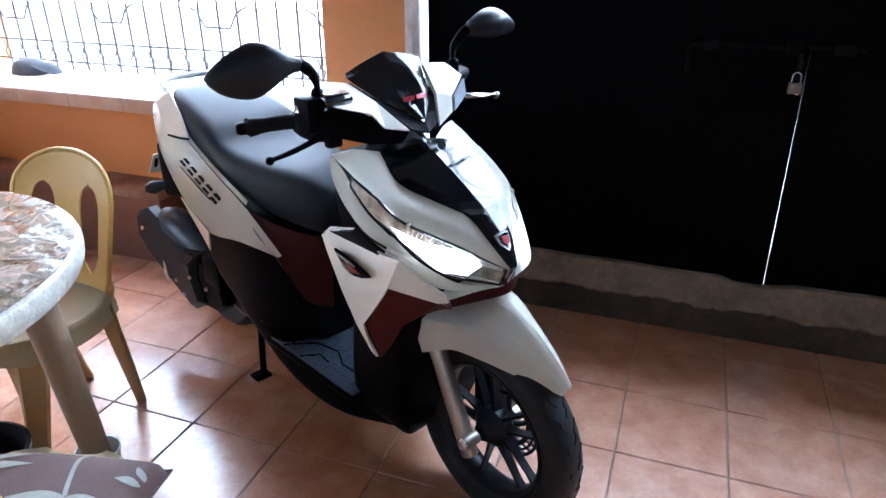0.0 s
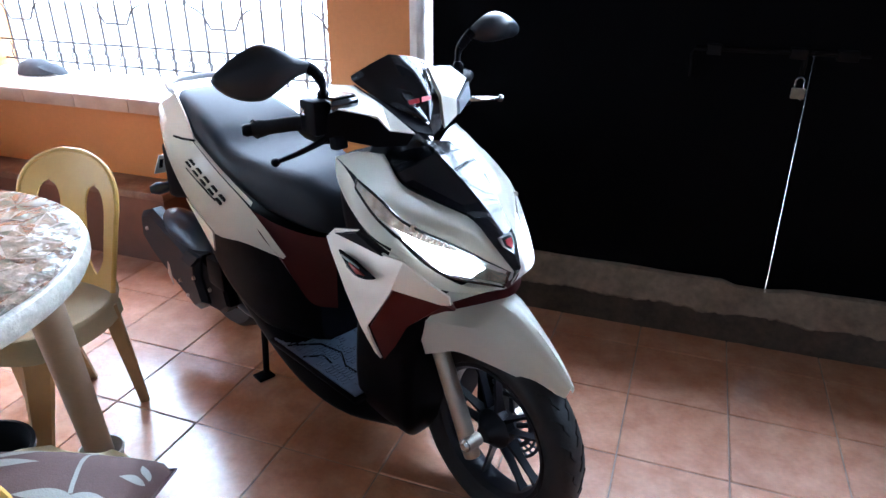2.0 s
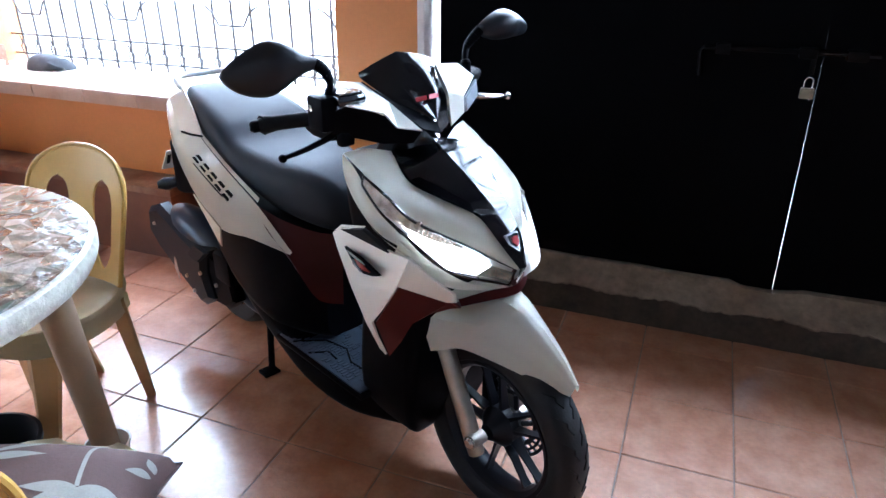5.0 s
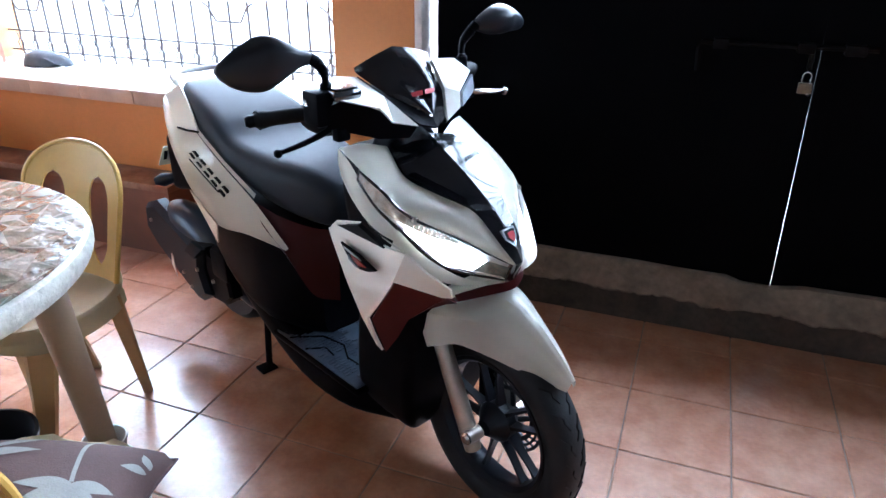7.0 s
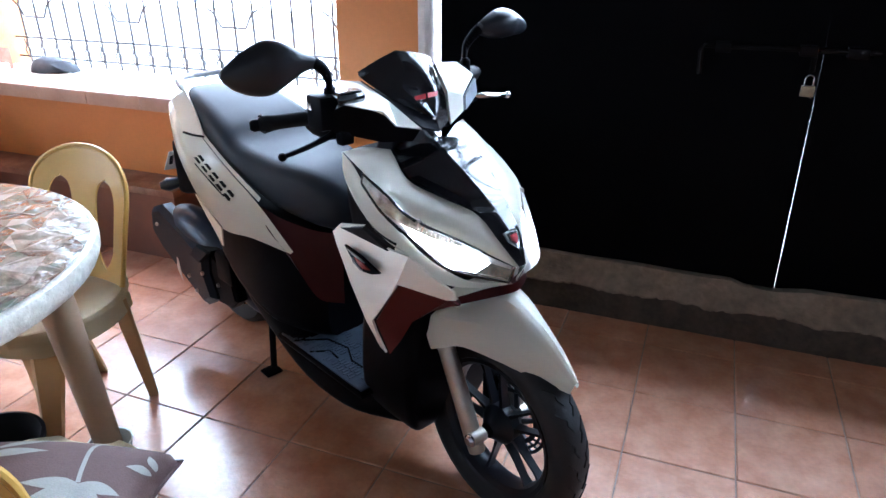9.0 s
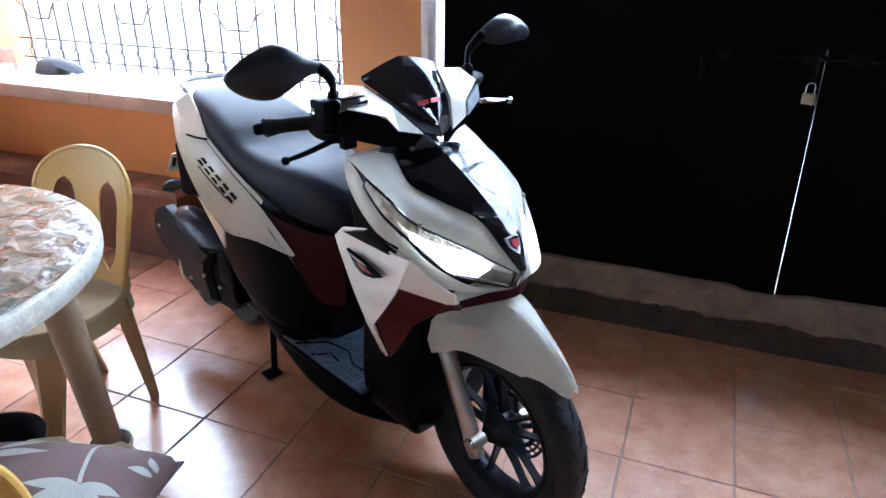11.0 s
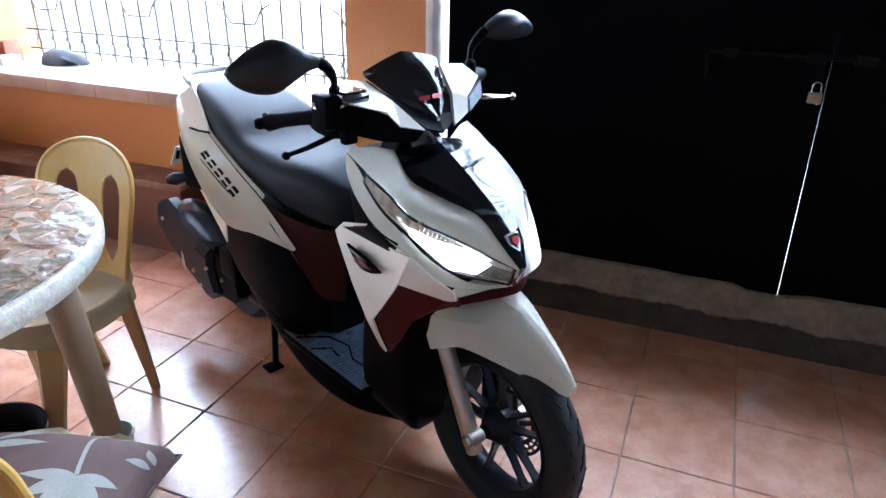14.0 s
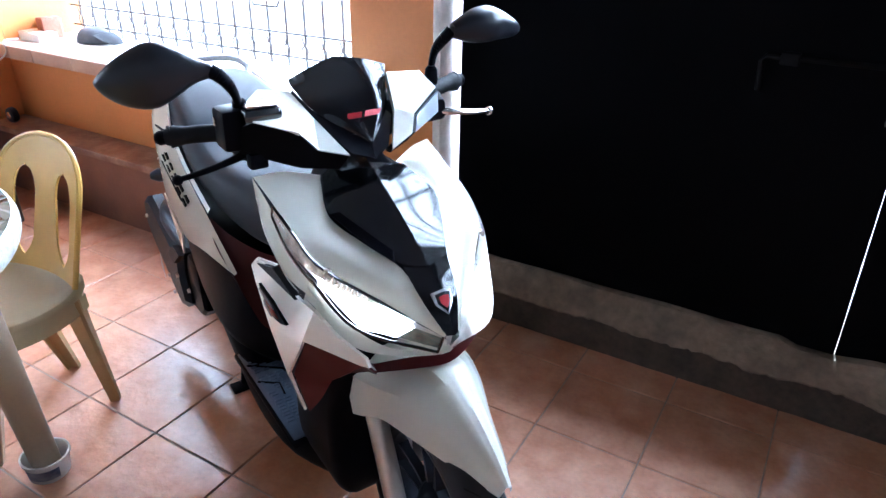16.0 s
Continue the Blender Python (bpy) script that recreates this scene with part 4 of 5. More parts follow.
    def skin_plate(pts, thick):
        pts = [Vector(p) for p in pts]
        nor = Vector((0, 0, 0))
        for p, q in zip(pts, pts[1:] + pts[:1]):
            nor += p.cross(q)
        return plate(pts if nor.x > 0 else pts[::-1], thick)

    wing = part("bar_cover_wing", skin_plate(band, 0.010), WHITE, scooter, "pearl white handlebar cover wing")
    part("wing_drop", skin_plate(drop, 0.012), WHITE, wing)
    part("wing_lower", skin_plate(under, 0.010), SATIN, wing)
    part("cover_inset", skin_plate([Vector(p) + Vector((0.003, 0.002 * side, 0.001)) for p in inset], 0.006), INSET if mir else GLOSS, wing, "grey-blue inset lamp" if mir else "")
    peak_, tip_ = Vector((-0.350, -0.012, 1.089)), Vector((-0.230, 0.001, 0.954))
    if mir:
        edge_ = [Vector((-0.354, 0.099, 1.063)), Vector((-0.318, 0.080, 1.030)), Vector((-0.279, 0.058, 0.997)), Vector((-0.232, 0.004, 0.955))]
    else:
        edge_ = [Vector((-0.396, -0.085, 1.044)), Vector((-0.386, -0.082, 1.030)), Vector((-0.299, -0.073, 1.001)), Vector((-0.232, -0.002, 0.955))]
    crest = [peak_.lerp(tip_, f_) for f_ in (0.0, 0.36, 0.68, 0.98)]
    bow = [a_.lerp(b_, 0.5) + Vector((0.010, 0.006 * side, 0.006)) * s_ for a_, b_, s_ in zip(crest, edge_, (0.5, 1.0, 0.9, 0.1))]
    part("visor", shell([crest, bow, edge_], 14, 9, 0.004), GLOSS, scooter, "gloss black windscreen half")
    part("visor_base", skin_plate(foot, 0.005), GLOSS if mir else SATIN, scooter)
    # upper black front panel
    part("front_panel", shell([
        [(-0.247, 0.0, 0.912) if mir else (-0.292, 0.0, 0.936), (-0.200, 0.0, 0.889), (-0.115, 0.0, 0.841), (-0.034, 0.0, 0.788)],
        [(-0.240, -0.072, 0.897), (-0.180, -0.103, 0.857), (-0.115, -0.079, 0.824), (-0.049, -0.044, 0.795)] if mir else [(-0.285, -0.078, 0.890), (-0.199, -0.107, 0.848), (-0.120, -0.079, 0.822), (-0.049, -0.044, 0.795)]], 20, 4, 0.006, mir), GLOSS, scooter, "gloss black front panel half")
    if not mir:
        part("panel_step", plate([(-0.195, -0.106, 0.845), (-0.185, -0.092, 0.851), (-0.075, -0.048, 0.810), (-0.060, -0.054, 0.798), (-0.110, -0.078, 0.815)], 0.008, mir), SATIN, scooter)

# centre badge panel
badge_panel = part("badge_panel", shell([[(-0.050, -0.045, 0.793), (0.000, -0.034, 0.742), (0.038, -0.012, 0.690)], [(-0.038, 0.0, 0.786), (0.012, 0.0, 0.742), (0.046, 0.0, 0.692)], [(-0.050, 0.045, 0.793), (0.000, 0.034, 0.742), (0.038, 0.012, 0.690)]], 10, 7, 0.006, crease=True), GLOSS, scooter, "gloss black nose panel")


def shield(scale, lift):
    pts = []
    for a, b in ((0.0, 0.021), (-0.019, 0.015), (-0.017, -0.006), (0.0, -0.024), (0.017, -0.006), (0.019, 0.015)):
        c = Vector((0.0115, 0.0, 0.742)) + Vector((-0.5, 0.0, 0.866)) * (b * scale)
        pts.append(c + Vector((0.87, 0, 0.5)) * lift + Vector((-abs(a) * scale * 0.33, a * scale, 0)))
    return pts


part("badge_rim", plate(shield(1.0, 0.0035), 0.006), SILVER_DECAL, badge_panel, "silver shield-shaped badge")
part("badge_field", plate(shield(0.78, 0.0045), 0.003), GLOSS, badge_panel)
part("badge_mark", plate(shield(0.5, 0.0058), 0.003), RED_DECAL, badge_panel, "red badge centre")
# plain red bar for the maker's name on the windscreen
red_l = [(-0.2762, -0.0248, 0.9964), (-0.2705, -0.0285, 0.9881), (-0.2627, -0.0028, 0.9909), (-0.2684, 0.0009, 0.9993)]
red_r = [(-0.2703, 0.0000, 0.9985), (-0.2618, -0.0063, 0.9909), (-0.2689, 0.0274, 0.9894), (-0.2778, 0.0358, 0.9968)]
red = part("red_bar", plate([Vector(p) + Vector((0.0078, -0.0030, 0.0052)) for p in red_l], 0.0015), RED_DECAL, scooter, "red lettering bar")
part("red_bar", plate([Vector(p) + Vector((0.0098, 0.0050, 0.0068)) for p in red_r], 0.0015), RED_DECAL, red)
# maroon lip under the headlamps
part("chin_lip", shell([[(-0.042, -0.112, 0.622), (-0.004, -0.055, 0.638), (0.022, 0.0, 0.641), (-0.004, 0.055, 0.638), (-0.042, 0.112, 0.622)], [(-0.035, -0.108, 0.606), (0.006, -0.052, 0.618), (0.026, 0.0, 0.622), (0.006, 0.052, 0.618), (-0.035, 0.108, 0.606)], [(-0.080, -0.098, 0.594), (-0.040, -0.05, 0.598), (-0.030, 0.0, 0.600), (-0.040, 0.05, 0.598), (-0.080, 0.098, 0.594)]], 16, 8, 0.004, crease=True), MAROON, scooter, "maroon lip under the headlamps")
# handlebar core and brake reservoir
part("handlebar_cover", steered(rings_mesh([rounded(hh, lo, hi, 0.02, y, 5, "y", zc) for y, hh, lo, hi, zc in ((-0.20, 0.028, -0.42, -0.355, 0.965), (-0.12, 0.034, -0.42, -0.325, 0.962), (-0.05, 0.044, -0.415, -0.310, 0.958), (0.0, 0.048, -0.41, -0.305, 0.955), (0.05, 0.044, -0.415, -0.310, 0.958), (0.12, 0.034, -0.42, -0.325, 0.962), (0.20, 0.028, -0.42, -0.355, 0.965))])), SATIN, scooter)
reservoir = part("brake_reservoir", (box((-0.350, -0.208, 1.000), (-0.298, -0.136, 1.024), 0.009)), GLOSS, scooter, "brake fluid reservoir with bright cap")
part("reservoir_cap", (box((-0.344, -0.200, 1.0245), (-0.304, -0.142, 1.0280), 0.003)), STEEL, reservoir)
part("switch_block", box((-0.375, -0.240, 0.948), (-0.318, -0.196, 1.022), 0.008), SATIN, scooter)
part("switch_button", box((-0.362, -0.236, 0.990), (-0.350, -0.2405, 1.004), 0.002), STEEL, scooter)
part("brake_switch", box((-0.325, -0.205, 0.915), (-0.300, -0.170, 0.945), 0.006), SATIN, scooter)
# front fender
FW = (0.0, 0.0, 0.0)
fender = part("front_fender", shell([
    [(-0.120, -0.120, 0.458), (-0.085, -0.116, 0.475), (-0.041, -0.100, 0.492), (0.030, -0.075, 0.483), (0.110, -0.035, 0.456), (0.183, 0.005, 0.431)],
    [(-0.165, -0.112, 0.530), (-0.070, -0.105, 0.552), (0.012, -0.070, 0.556), (0.080, -0.043, 0.530), (0.140, -0.018, 0.490), (0.188, 0.006, 0.445)],
    [(-0.125, -0.055, 0.590), (-0.060, -0.045, 0.603), (0.020, -0.022, 0.603), (0.085, -0.010, 0.565), (0.145, 0.000, 0.513), (0.192, 0.011, 0.459)],
    [(-0.110, 0.0, 0.600), (-0.050, 0.0, 0.611), (0.022, 0.004, 0.606), (0.090, 0.008, 0.566), (0.150, 0.012, 0.513), (0.194, 0.016, 0.460)],
    [(-0.125, 0.060, 0.590), (-0.060, 0.052, 0.603), (0.018, 0.040, 0.598), (0.085, 0.034, 0.555), (0.145, 0.030, 0.505), (0.191, 0.024, 0.456)],
    [(-0.162, 0.116, 0.530), (-0.070, 0.108, 0.550), (0.010, 0.085, 0.548), (0.080, 0.060, 0.517), (0.140, 0.046, 0.478), (0.190, 0.026, 0.446)],
    [(-0.128, 0.112, 0.455), (-0.060, 0.108, 0.494), (0.000, 0.098, 0.500), (0.065, 0.076, 0.478), (0.130, 0.056, 0.448), (0.187, 0.026, 0.436)]], 28, 19, 0.004, crease=True), WHITE, scooter, "pearl white front fender")
part("fender_liner", steered(skin([(-0.16, 0.085, 0.43, 0.56, 0.04), (-0.05, 0.082, 0.505, 0.575, 0.03), (0.04, 0.056, 0.495, 0.550, 0.03)]), FW), SATIN, fender)

# front wheel
AX = Vector((0, 0, 0.25))
wheel = part("front_wheel", steered(lathe([(0.176, -0.030), (0.186, -0.036), (0.205, -0.046), (0.224, -0.046), (0.239, -0.036), (0.247, -0.020), (0.250, 0.0), (0.247, 0.020), (0.239, 0.036), (0.224, 0.046), (0.205, 0.046), (0.186, 0.036), (0.176, 0.030), (0.176, -0.030)], 64, "y", AX, cap=False), FW), RUBBER, scooter, "black tyre with wavy tread grooves")
tread = bmesh.new()
for k in range(26):
    for side in (-1, 1):
        pts = []
        for f, yy, rr in ((0.0, 0.006, 0.2500), (0.35, 0.016, 0.2487), (0.55, 0.014, 0.2490), (1.0, 0.033, 0.2420)):
            t = 2 * math.pi * (k + f * 0.85 + (0.5 if side > 0 else 0)) / 26
            pts.append((rr * math.cos(t), yy * side, 0.25 + rr * math.sin(t)))
        tube(pts, 0.0018, 4, tread)
part("tread_groove", steered(tread, FW), GRIP, wheel)
rim = lathe([(0.160, -0.022), (0.170, -0.034), (0.180, -0.036), (0.180, -0.030), (0.168, -0.018), (0.164, 0.0), (0.168, 0.018), (0.180, 0.030), (0.180, 0.036), (0.170, 0.034), (0.160, 0.022), (0.156, 0.0), (0.160, -0.022)], 48, "y", AX, cap=False)
part("rim", steered(rim, FW), WHEEL_BLACK, wheel, "black alloy rim")
for k in range(5):
    a = 2 * math.pi * k / 5 + 0.541
    sp = bmesh.new()
    for da in (-0.19, 0.19):
        q0 = Vector((0.040 * math.cos(a + da * 1.9), 0.004, 0.040 * math.sin(a + da * 1.9)))
        q1 = Vector((0.162 * math.cos(a + da), 0.0, 0.162 * math.sin(a + da)))
        t = Vector((-math.sin(a + da), 0, math.cos(a + da)))
        rings = []
        for f, w_, d_ in ((0.0, 0.0085, 0.014), (0.4, 0.0048, 0.010), (0.8, 0.0046, 0.009), (1.0, 0.0075, 0.012)):
            c = AX + q0.lerp(q1, f)
            rings.append([c + t * w_ + Vector((0, d_, 0)), c - t * w_ + Vector((0, d_, 0)), c - t * w_ * 0.7 + Vector((0, -d_, 0)), c + t * w_ * 0.7 + Vector((0, -d_, 0))])
        rings_mesh(rings, True, sp)
    part("spoke", steered(sp, FW), WHEEL_BLACK, wheel)
part("hub", steered(lathe([(0.0, -0.045), (0.020, -0.045), (0.030, -0.032), (0.046, -0.018), (0.052, -0.010), (0.052, 0.014), (0.038, 0.030), (0.025, 0.045), (0.0, 0.045)], 20, "y", AX, cap=False), FW), WHEEL_BLACK, wheel)
disc = lathe([(0.062, 0.046), (0.074, 0.046), (0.074, 0.050), (0.062, 0.050), (0.062, 0.046)], 40, "y", AX, cap=False)
lathe([(0.082, 0.046), (0.088, 0.046), (0.088, 0.050), (0.082, 0.050), (0.082, 0.046)], 40, "y", AX, disc, cap=False)
lathe([(0.095, 0.046), (0.103, 0.046), (0.103, 0.050), (0.095, 0.050), (0.095, 0.046)], 40, "y", AX, disc, cap=False)
for k in range(24):
    a = 2 * math.pi * k / 24
    tube([AX + Vector((0.071 * math.cos(a), 0.048, 0.071 * math.sin(a))), AX + Vector((0.098 * math.cos(a + 0.16), 0.048, 0.098 * math.sin(a + 0.16)))], 0.0032, 5, disc)
for k in range(5):
    a = 2 * math.pi * k / 5
    tube([AX + Vector((0.03 * math.cos(a), 0.044, 0.03 * math.sin(a))), AX + Vector((0.066 * math.cos(a + 0.3), 0.048, 0.066 * math.sin(a + 0.3)))], 0.007, 6, disc)
part("brake_disc", steered(disc, FW), DISC, wheel, "slotted dark steel brake disc")
part("brake_caliper", steered(box((-0.110, 0.034, 0.235), (-0.060, 0.085, 0.330), 0.012), FW), SATIN, scooter)
for side in (-1, 1):
    fork = part("fork_leg", steered(tube([(-0.002, side * 0.076, 0.205), (-0.012, side * 0.078, 0.235), (-0.130, side * 0.080, 0.480), (-0.175, side * 0.080, 0.575)], [0.020, 0.022, 0.021, 0.018], 16), FW), ALLOY, scooter, "worn alloy fork leg")
    part("axle_nut", steered(lathe([(0.0, -0.004), (0.010, -0.004), (0.016, 0.002), (0.016, 0.014), (0.011, 0.020), (0.0, 0.020)], 12, "y", (0.0, side * 0.098 - 0.008, 0.250), cap=False), FW), STEEL, fork)
    part("fork_lug", steered(tube([(0.0, side * 0.060, 0.250), (0.0, side * 0.100, 0.250)], 0.017, 12), FW), ALLOY, fork)

# rear wheel, engine, muffler
rw = part("rear_wheel", lathe([(0.176, -0.035), (0.205, -0.050), (0.226, -0.050), (0.243, -0.034), (0.252, 0.0), (0.243, 0.034), (0.226, 0.050), (0.205, 0.050), (0.176, 0.035), (0.176, -0.035)], 48, "y", (-1.28, 0, 0.255), cap=False), RUBBER, scooter)
part("rear_rim", lathe([(0.0, -0.02), (0.05, -0.03), (0.15, -0.012), (0.178, -0.034), (0.178, 0.034), (0.15, 0.012), (0.05, 0.03), (0.0, 0.02)], 32, "y", (-1.28, 0, 0.255), cap=False), GLOSS, rw)
part("engine_case", skin([(-0.90, 0.09, 0.16, 0.36, 0.04), (-1.05, 0.10, 0.15, 0.36, 0.05), (-1.2, 0.085, 0.17, 0.34, 0.05)]), SATIN, scooter)
part("swing_arm", skin([(-1.02, 0.05, 0.20, 0.34, 0.03), (-1.15, 0.05, 0.22, 0.32, 0.03), (-1.33, 0.04, 0.22, 0.29, 0.02)]), SATIN, scooter).location.y = 0.12
ex = part("muffler", tube(spline([(-0.92, -0.08, 0.19), (-1.00, -0.09, 0.23), (-1.10, -0.105, 0.310), (-1.20, -0.125, 0.375), (-1.32, -0.135, 0.405), (-1.43, -0.135, 0.415)], 14), [0.024, 0.03, 0.038, 0.046, 0.052, 0.056, 0.060, 0.062, 0.063, 0.063, 0.062, 0.060, 0.054, 0.038], 20), BLUED, scooter, "dark blued steel muffler")
part("heat_shield", plate([(x, -0.203, z) for x, z in ((-1.562, 0.330), (-1.545, 0.424), (-1.455, 0.458), (-1.185, 0.388), (-1.105, 0.392), (-1.130, 0.350), (-1.140, 0.300), (-1.105, 0.215), (-1.180, 0.165), (-1.334, 0.215), (-1.488, 0.274))][::-1], 0.05, bevel=0.022), SHIELD, ex, "black heat shield plate with bevelled edge")
part("shield_rib", plate([(-1.215, -0.212, 0.352), (-1.150, -0.212, 0.346), (-1.098, -0.204, 0.392), (-1.178, -0.203, 0.394)], 0.016), SHIELD, ex)
part("pipe_cover", plate([(x, -0.178, z) for x, z in ((-1.130, 0.372), (-1.060, 0.355), (-1.000, 0.310), (-0.985, 0.245), (-1.040, 0.200), (-1.130, 0.190), (-1.170, 0.280))][::-1], 0.04, bevel=0.012), SATIN, ex)
part("shield_slot", plate([(-1.330, -0.2165, 0.262), (-1.318, -0.2165, 0.310), (-1.308, -0.2165, 0.300), (-1.300, -0.2160, 0.225)], 0.002), ORANGE_SLOT, ex)
for p in ((-1.47, -0.212, 0.385), (-1.245, -0.214, 0.262), (-1.20, -0.214, 0.222), (-1.145, -0.208, 0.305), (-1.05, -0.201, 0.295)):
    part("shield_bolt", lathe([(0.0, -0.005), (0.006, -0.004), (0.007, 0.003), (0.0, 0.003)], 10, "y", p, cap=False), ALLOY, ex)
part("engine_bracket", box((-1.09, -0.185, 0.30), (-0.985, -0.13, 0.40), 0.012), SATIN, scooter)
# tail
tail = part("tail_lamp", skin([(-1.38, 0.06, 0.735, 0.80, 0.02), (-1.44, 0.05, 0.74, 0.785, 0.015), (-1.47, 0.035, 0.745, 0.775, 0.01)]), RED_DECAL, scooter, "red tail lamp")
mud = part("rear_mudguard", skin([(-1.30, 0.125, 0.52, 0.74, 0.02), (-1.38, 0.132, 0.50, 0.715, 0.02), (-1.43, 0.125, 0.49, 0.69, 0.02)]), SATIN, scooter)
np_ = part("number_plate", plate([(-1.500, -0.140, 0.563), (-1.500, 0.06, 0.552), (-1.500, 0.07, 0.632), (-1.500, -0.114, 0.624)], 0.004), PLATE_WHITE, mud, "white number plate with plain dark bars")
part("plate_arm", box((-1.500, -0.03, 0.57), (-1.43, 0.03, 0.61), 0.004), SATIN, mud)
for k in range(4):
    part("plate_bar", plate([(-1.4985, -0.121 + k * 0.045, 0.580), (-1.4985, -0.108 + k * 0.045, 0.580), (-1.4985, -0.100 + k * 0.045, 0.610), (-1.4985, -0.113 + k * 0.045, 0.610)], 0.002), SHIELD, np_)
for side in (-1, 1):
    part("rear_indicator", tube([(-1.42, side * 0.09, 0.535), (-1.46, side * 0.15, 0.522), (-1.47, side * 0.176, 0.520)], [0.012, 0.024, 0.012], 12), BLUED, mud)
# centre stand
stand = bmesh.new()
for side in (-1, 1):
    tube([(-0.955, side * 0.075, 0.20), (-0.905, side * 0.115, 0.012)], 0.011, 10, stand)
    box((-0.925, side * 0.128 - 0.028, 0.0), (-0.875, side * 0.128 + 0.028, 0.010), 0.003, stand)
tube([(-0.955, -0.075, 0.19), (-0.955, 0.075, 0.19)], 0.011, 8, stand)
part("centre_stand", stand, SATIN, scooter, "black centre stand")

# ---- things on the porch ----
CLOTHS = [material("printed_cloth_" + n_, c_, 0.20, second=s_, scale=30, amount=0.6, bump=0.9, bump_scale=17, spec=0.22) for n_, c_, s_ in (
    ("beige", (0.115, 0.130, 0.105), (0.092, 0.104, 0.084)), ("brown", (0.058, 0.060, 0.050), (0.045, 0.046, 0.038)), ("white", (0.21, 0.235, 0.21), (0.17, 0.19, 0.17)),
    ("sage", (0.082, 0.104, 0.080), (0.066, 0.084, 0.064)), ("umber", (0.036, 0.038, 0.032), (0.048, 0.050, 0.042)))]
POT = material("white_pot_plastic", (0.66, 0.66, 0.63), 0.4, second=(0.52, 0.52, 0.5), scale=18, amount=0.6)
POT_LABEL = material("blue_pot_label", (0.06, 0.07, 0.16), 0.4, second=(0.4, 0.4, 0.45), scale=25, amount=0.8)
FABRIC = material("brown_cushion_fabric", (0.105, 0.062, 0.055), 0.85, second=(0.14, 0.085, 0.075), scale=10, amount=0.7, grain=0.2, grain_scale=260, bump=0.25, bump_scale=320)
LEAF = material("pale_leaf_print", (0.34, 0.335, 0.30), 0.85, second=(0.27, 0.27, 0.245), scale=20, amount=0.7, grain=0.15, grain_scale=260, bump=0.2, bump_scale=320)
WOOD = material("dark_stained_wood", (0.045, 0.019, 0.012), 0.30, second=(0.075, 0.033, 0.021), scale=9, amount=0.8, stretch=(1, 6, 6), grain=0.15, grain_scale=80)
NAVY = material("navy_fabric", (0.012, 0.014, 0.024), 0.8, second=(0.02, 0.022, 0.034), scale=14, amount=0.6, bump=0.2, bump_scale=200)
WHITE_PLASTIC = material("white_plastic", (0.72, 0.71, 0.67), 0.4, second=(0.6, 0.58, 0.53), scale=20, amount=0.4)
BRICK_RED = material("fired_clay", (0.36, 0.12, 0.07), 0.8, second=(0.27, 0.09, 0.05), scale=30, amount=0.8, bump=0.3)
TAN = material("tan_card", (0.50, 0.34, 0.22), 0.8, second=(0.4, 0.26, 0.17), scale=20, amount=0.6)
GREY_CLOTH = material("grey_cap_cloth", (0.085, 0.09, 0.10), 0.85, second=(0.12, 0.125, 0.135), scale=30, amount=0.6, bump=0.15, bump_scale=200)

# round table
table = empty("round_table", pose(-1.885, -1.215, 0), "round off-white plastic garden table with grimy rim", "table")
part("tabletop", lathe([(r_ * 0.985, h_) for r_, h_ in [(0.30, 0.655), (0.50, 0.662), (0.535, 0.660), (0.548, 0.652), (0.556, 0.656), (0.562, 0.670), (0.563, 0.690), (0.558, 0.703), (0.548, 0.708), (0.0, 0.708)]], 72, cap=False), TABLE_PLASTIC, table)
LEG_TURNS = [(math.cos(radians(54 + 90 * k)), math.sin(radians(54 + 90 * k))) for k in range(4)]
for ca, sa in LEG_TURNS:
    part("leg", tube([(0.415 * ca, 0.415 * sa, 0.656), (0.435 * ca, 0.435 * sa, 0.40), (0.465 * ca, 0.465 * sa, 0.014)], [0.046, 0.041, 0.034], 16), TABLE_LEG, table)

# printed plastic tablecloth made of many small facets
cloth = bmesh.new()
CELL = 0.118
facet_random = random.Random(7)
n_c = 6
node = {}
for i in range(-n_c, n_c + 1):
    for j in range(-n_c, n_c + 1):
        node[i, j] = Vector(((i + facet_random.uniform(-0.22, 0.22)) * CELL, (j + facet_random.uniform(-0.22, 0.22)) * CELL, 0.7105))
for i in range(-n_c, n_c):
    for j in range(-n_c, n_c):
        corners = (node[i, j], node[i + 1, j], node[i + 1, j + 1], node[i, j + 1])
        cen = sum(corners, Vector()) / 4 + Vector((facet_random.uniform(-0.25, 0.25) * CELL, facet_random.uniform(-0.25, 0.25) * CELL, 0))
        ringp = []
        for a_, b_ in zip(corners, corners[1:] + corners[:1]):
            ringp += [a_.lerp(b_, f_) for f_ in (0.0, 0.24, 0.34, 0.70)]
        vs_ = [cloth.verts.new(p) for p in ringp]
        cv = cloth.verts.new(cen)
        for k in range(16):
            f = cloth.faces.new((vs_[k], vs_[(k + 1) % 16], cv))
            f.material_index = facet_random.choice((2, 2, 0)) if k % 4 == 1 else facet_random.choice((0, 3, 0, 1, 3, 4, 0, 2))
bmesh.ops.remove_doubles(cloth, verts=cloth.verts, dist=0.0005)
for k in range(56):
    a = 2 * math.pi * k / 56
    nrm = Vector((math.cos(a), math.sin(a), 0))
    bmesh.ops.bisect_plane(cloth, geom=cloth.verts[:] + cloth.edges[:] + cloth.faces[:], plane_co=nrm * 0.540, plane_no=nrm, clear_outer=True)
bmesh.ops.rotate(cloth, verts=cloth.verts, cent=(0, 0, 0), matrix=Matrix.Rotation(radians(28), 3, "Z"))
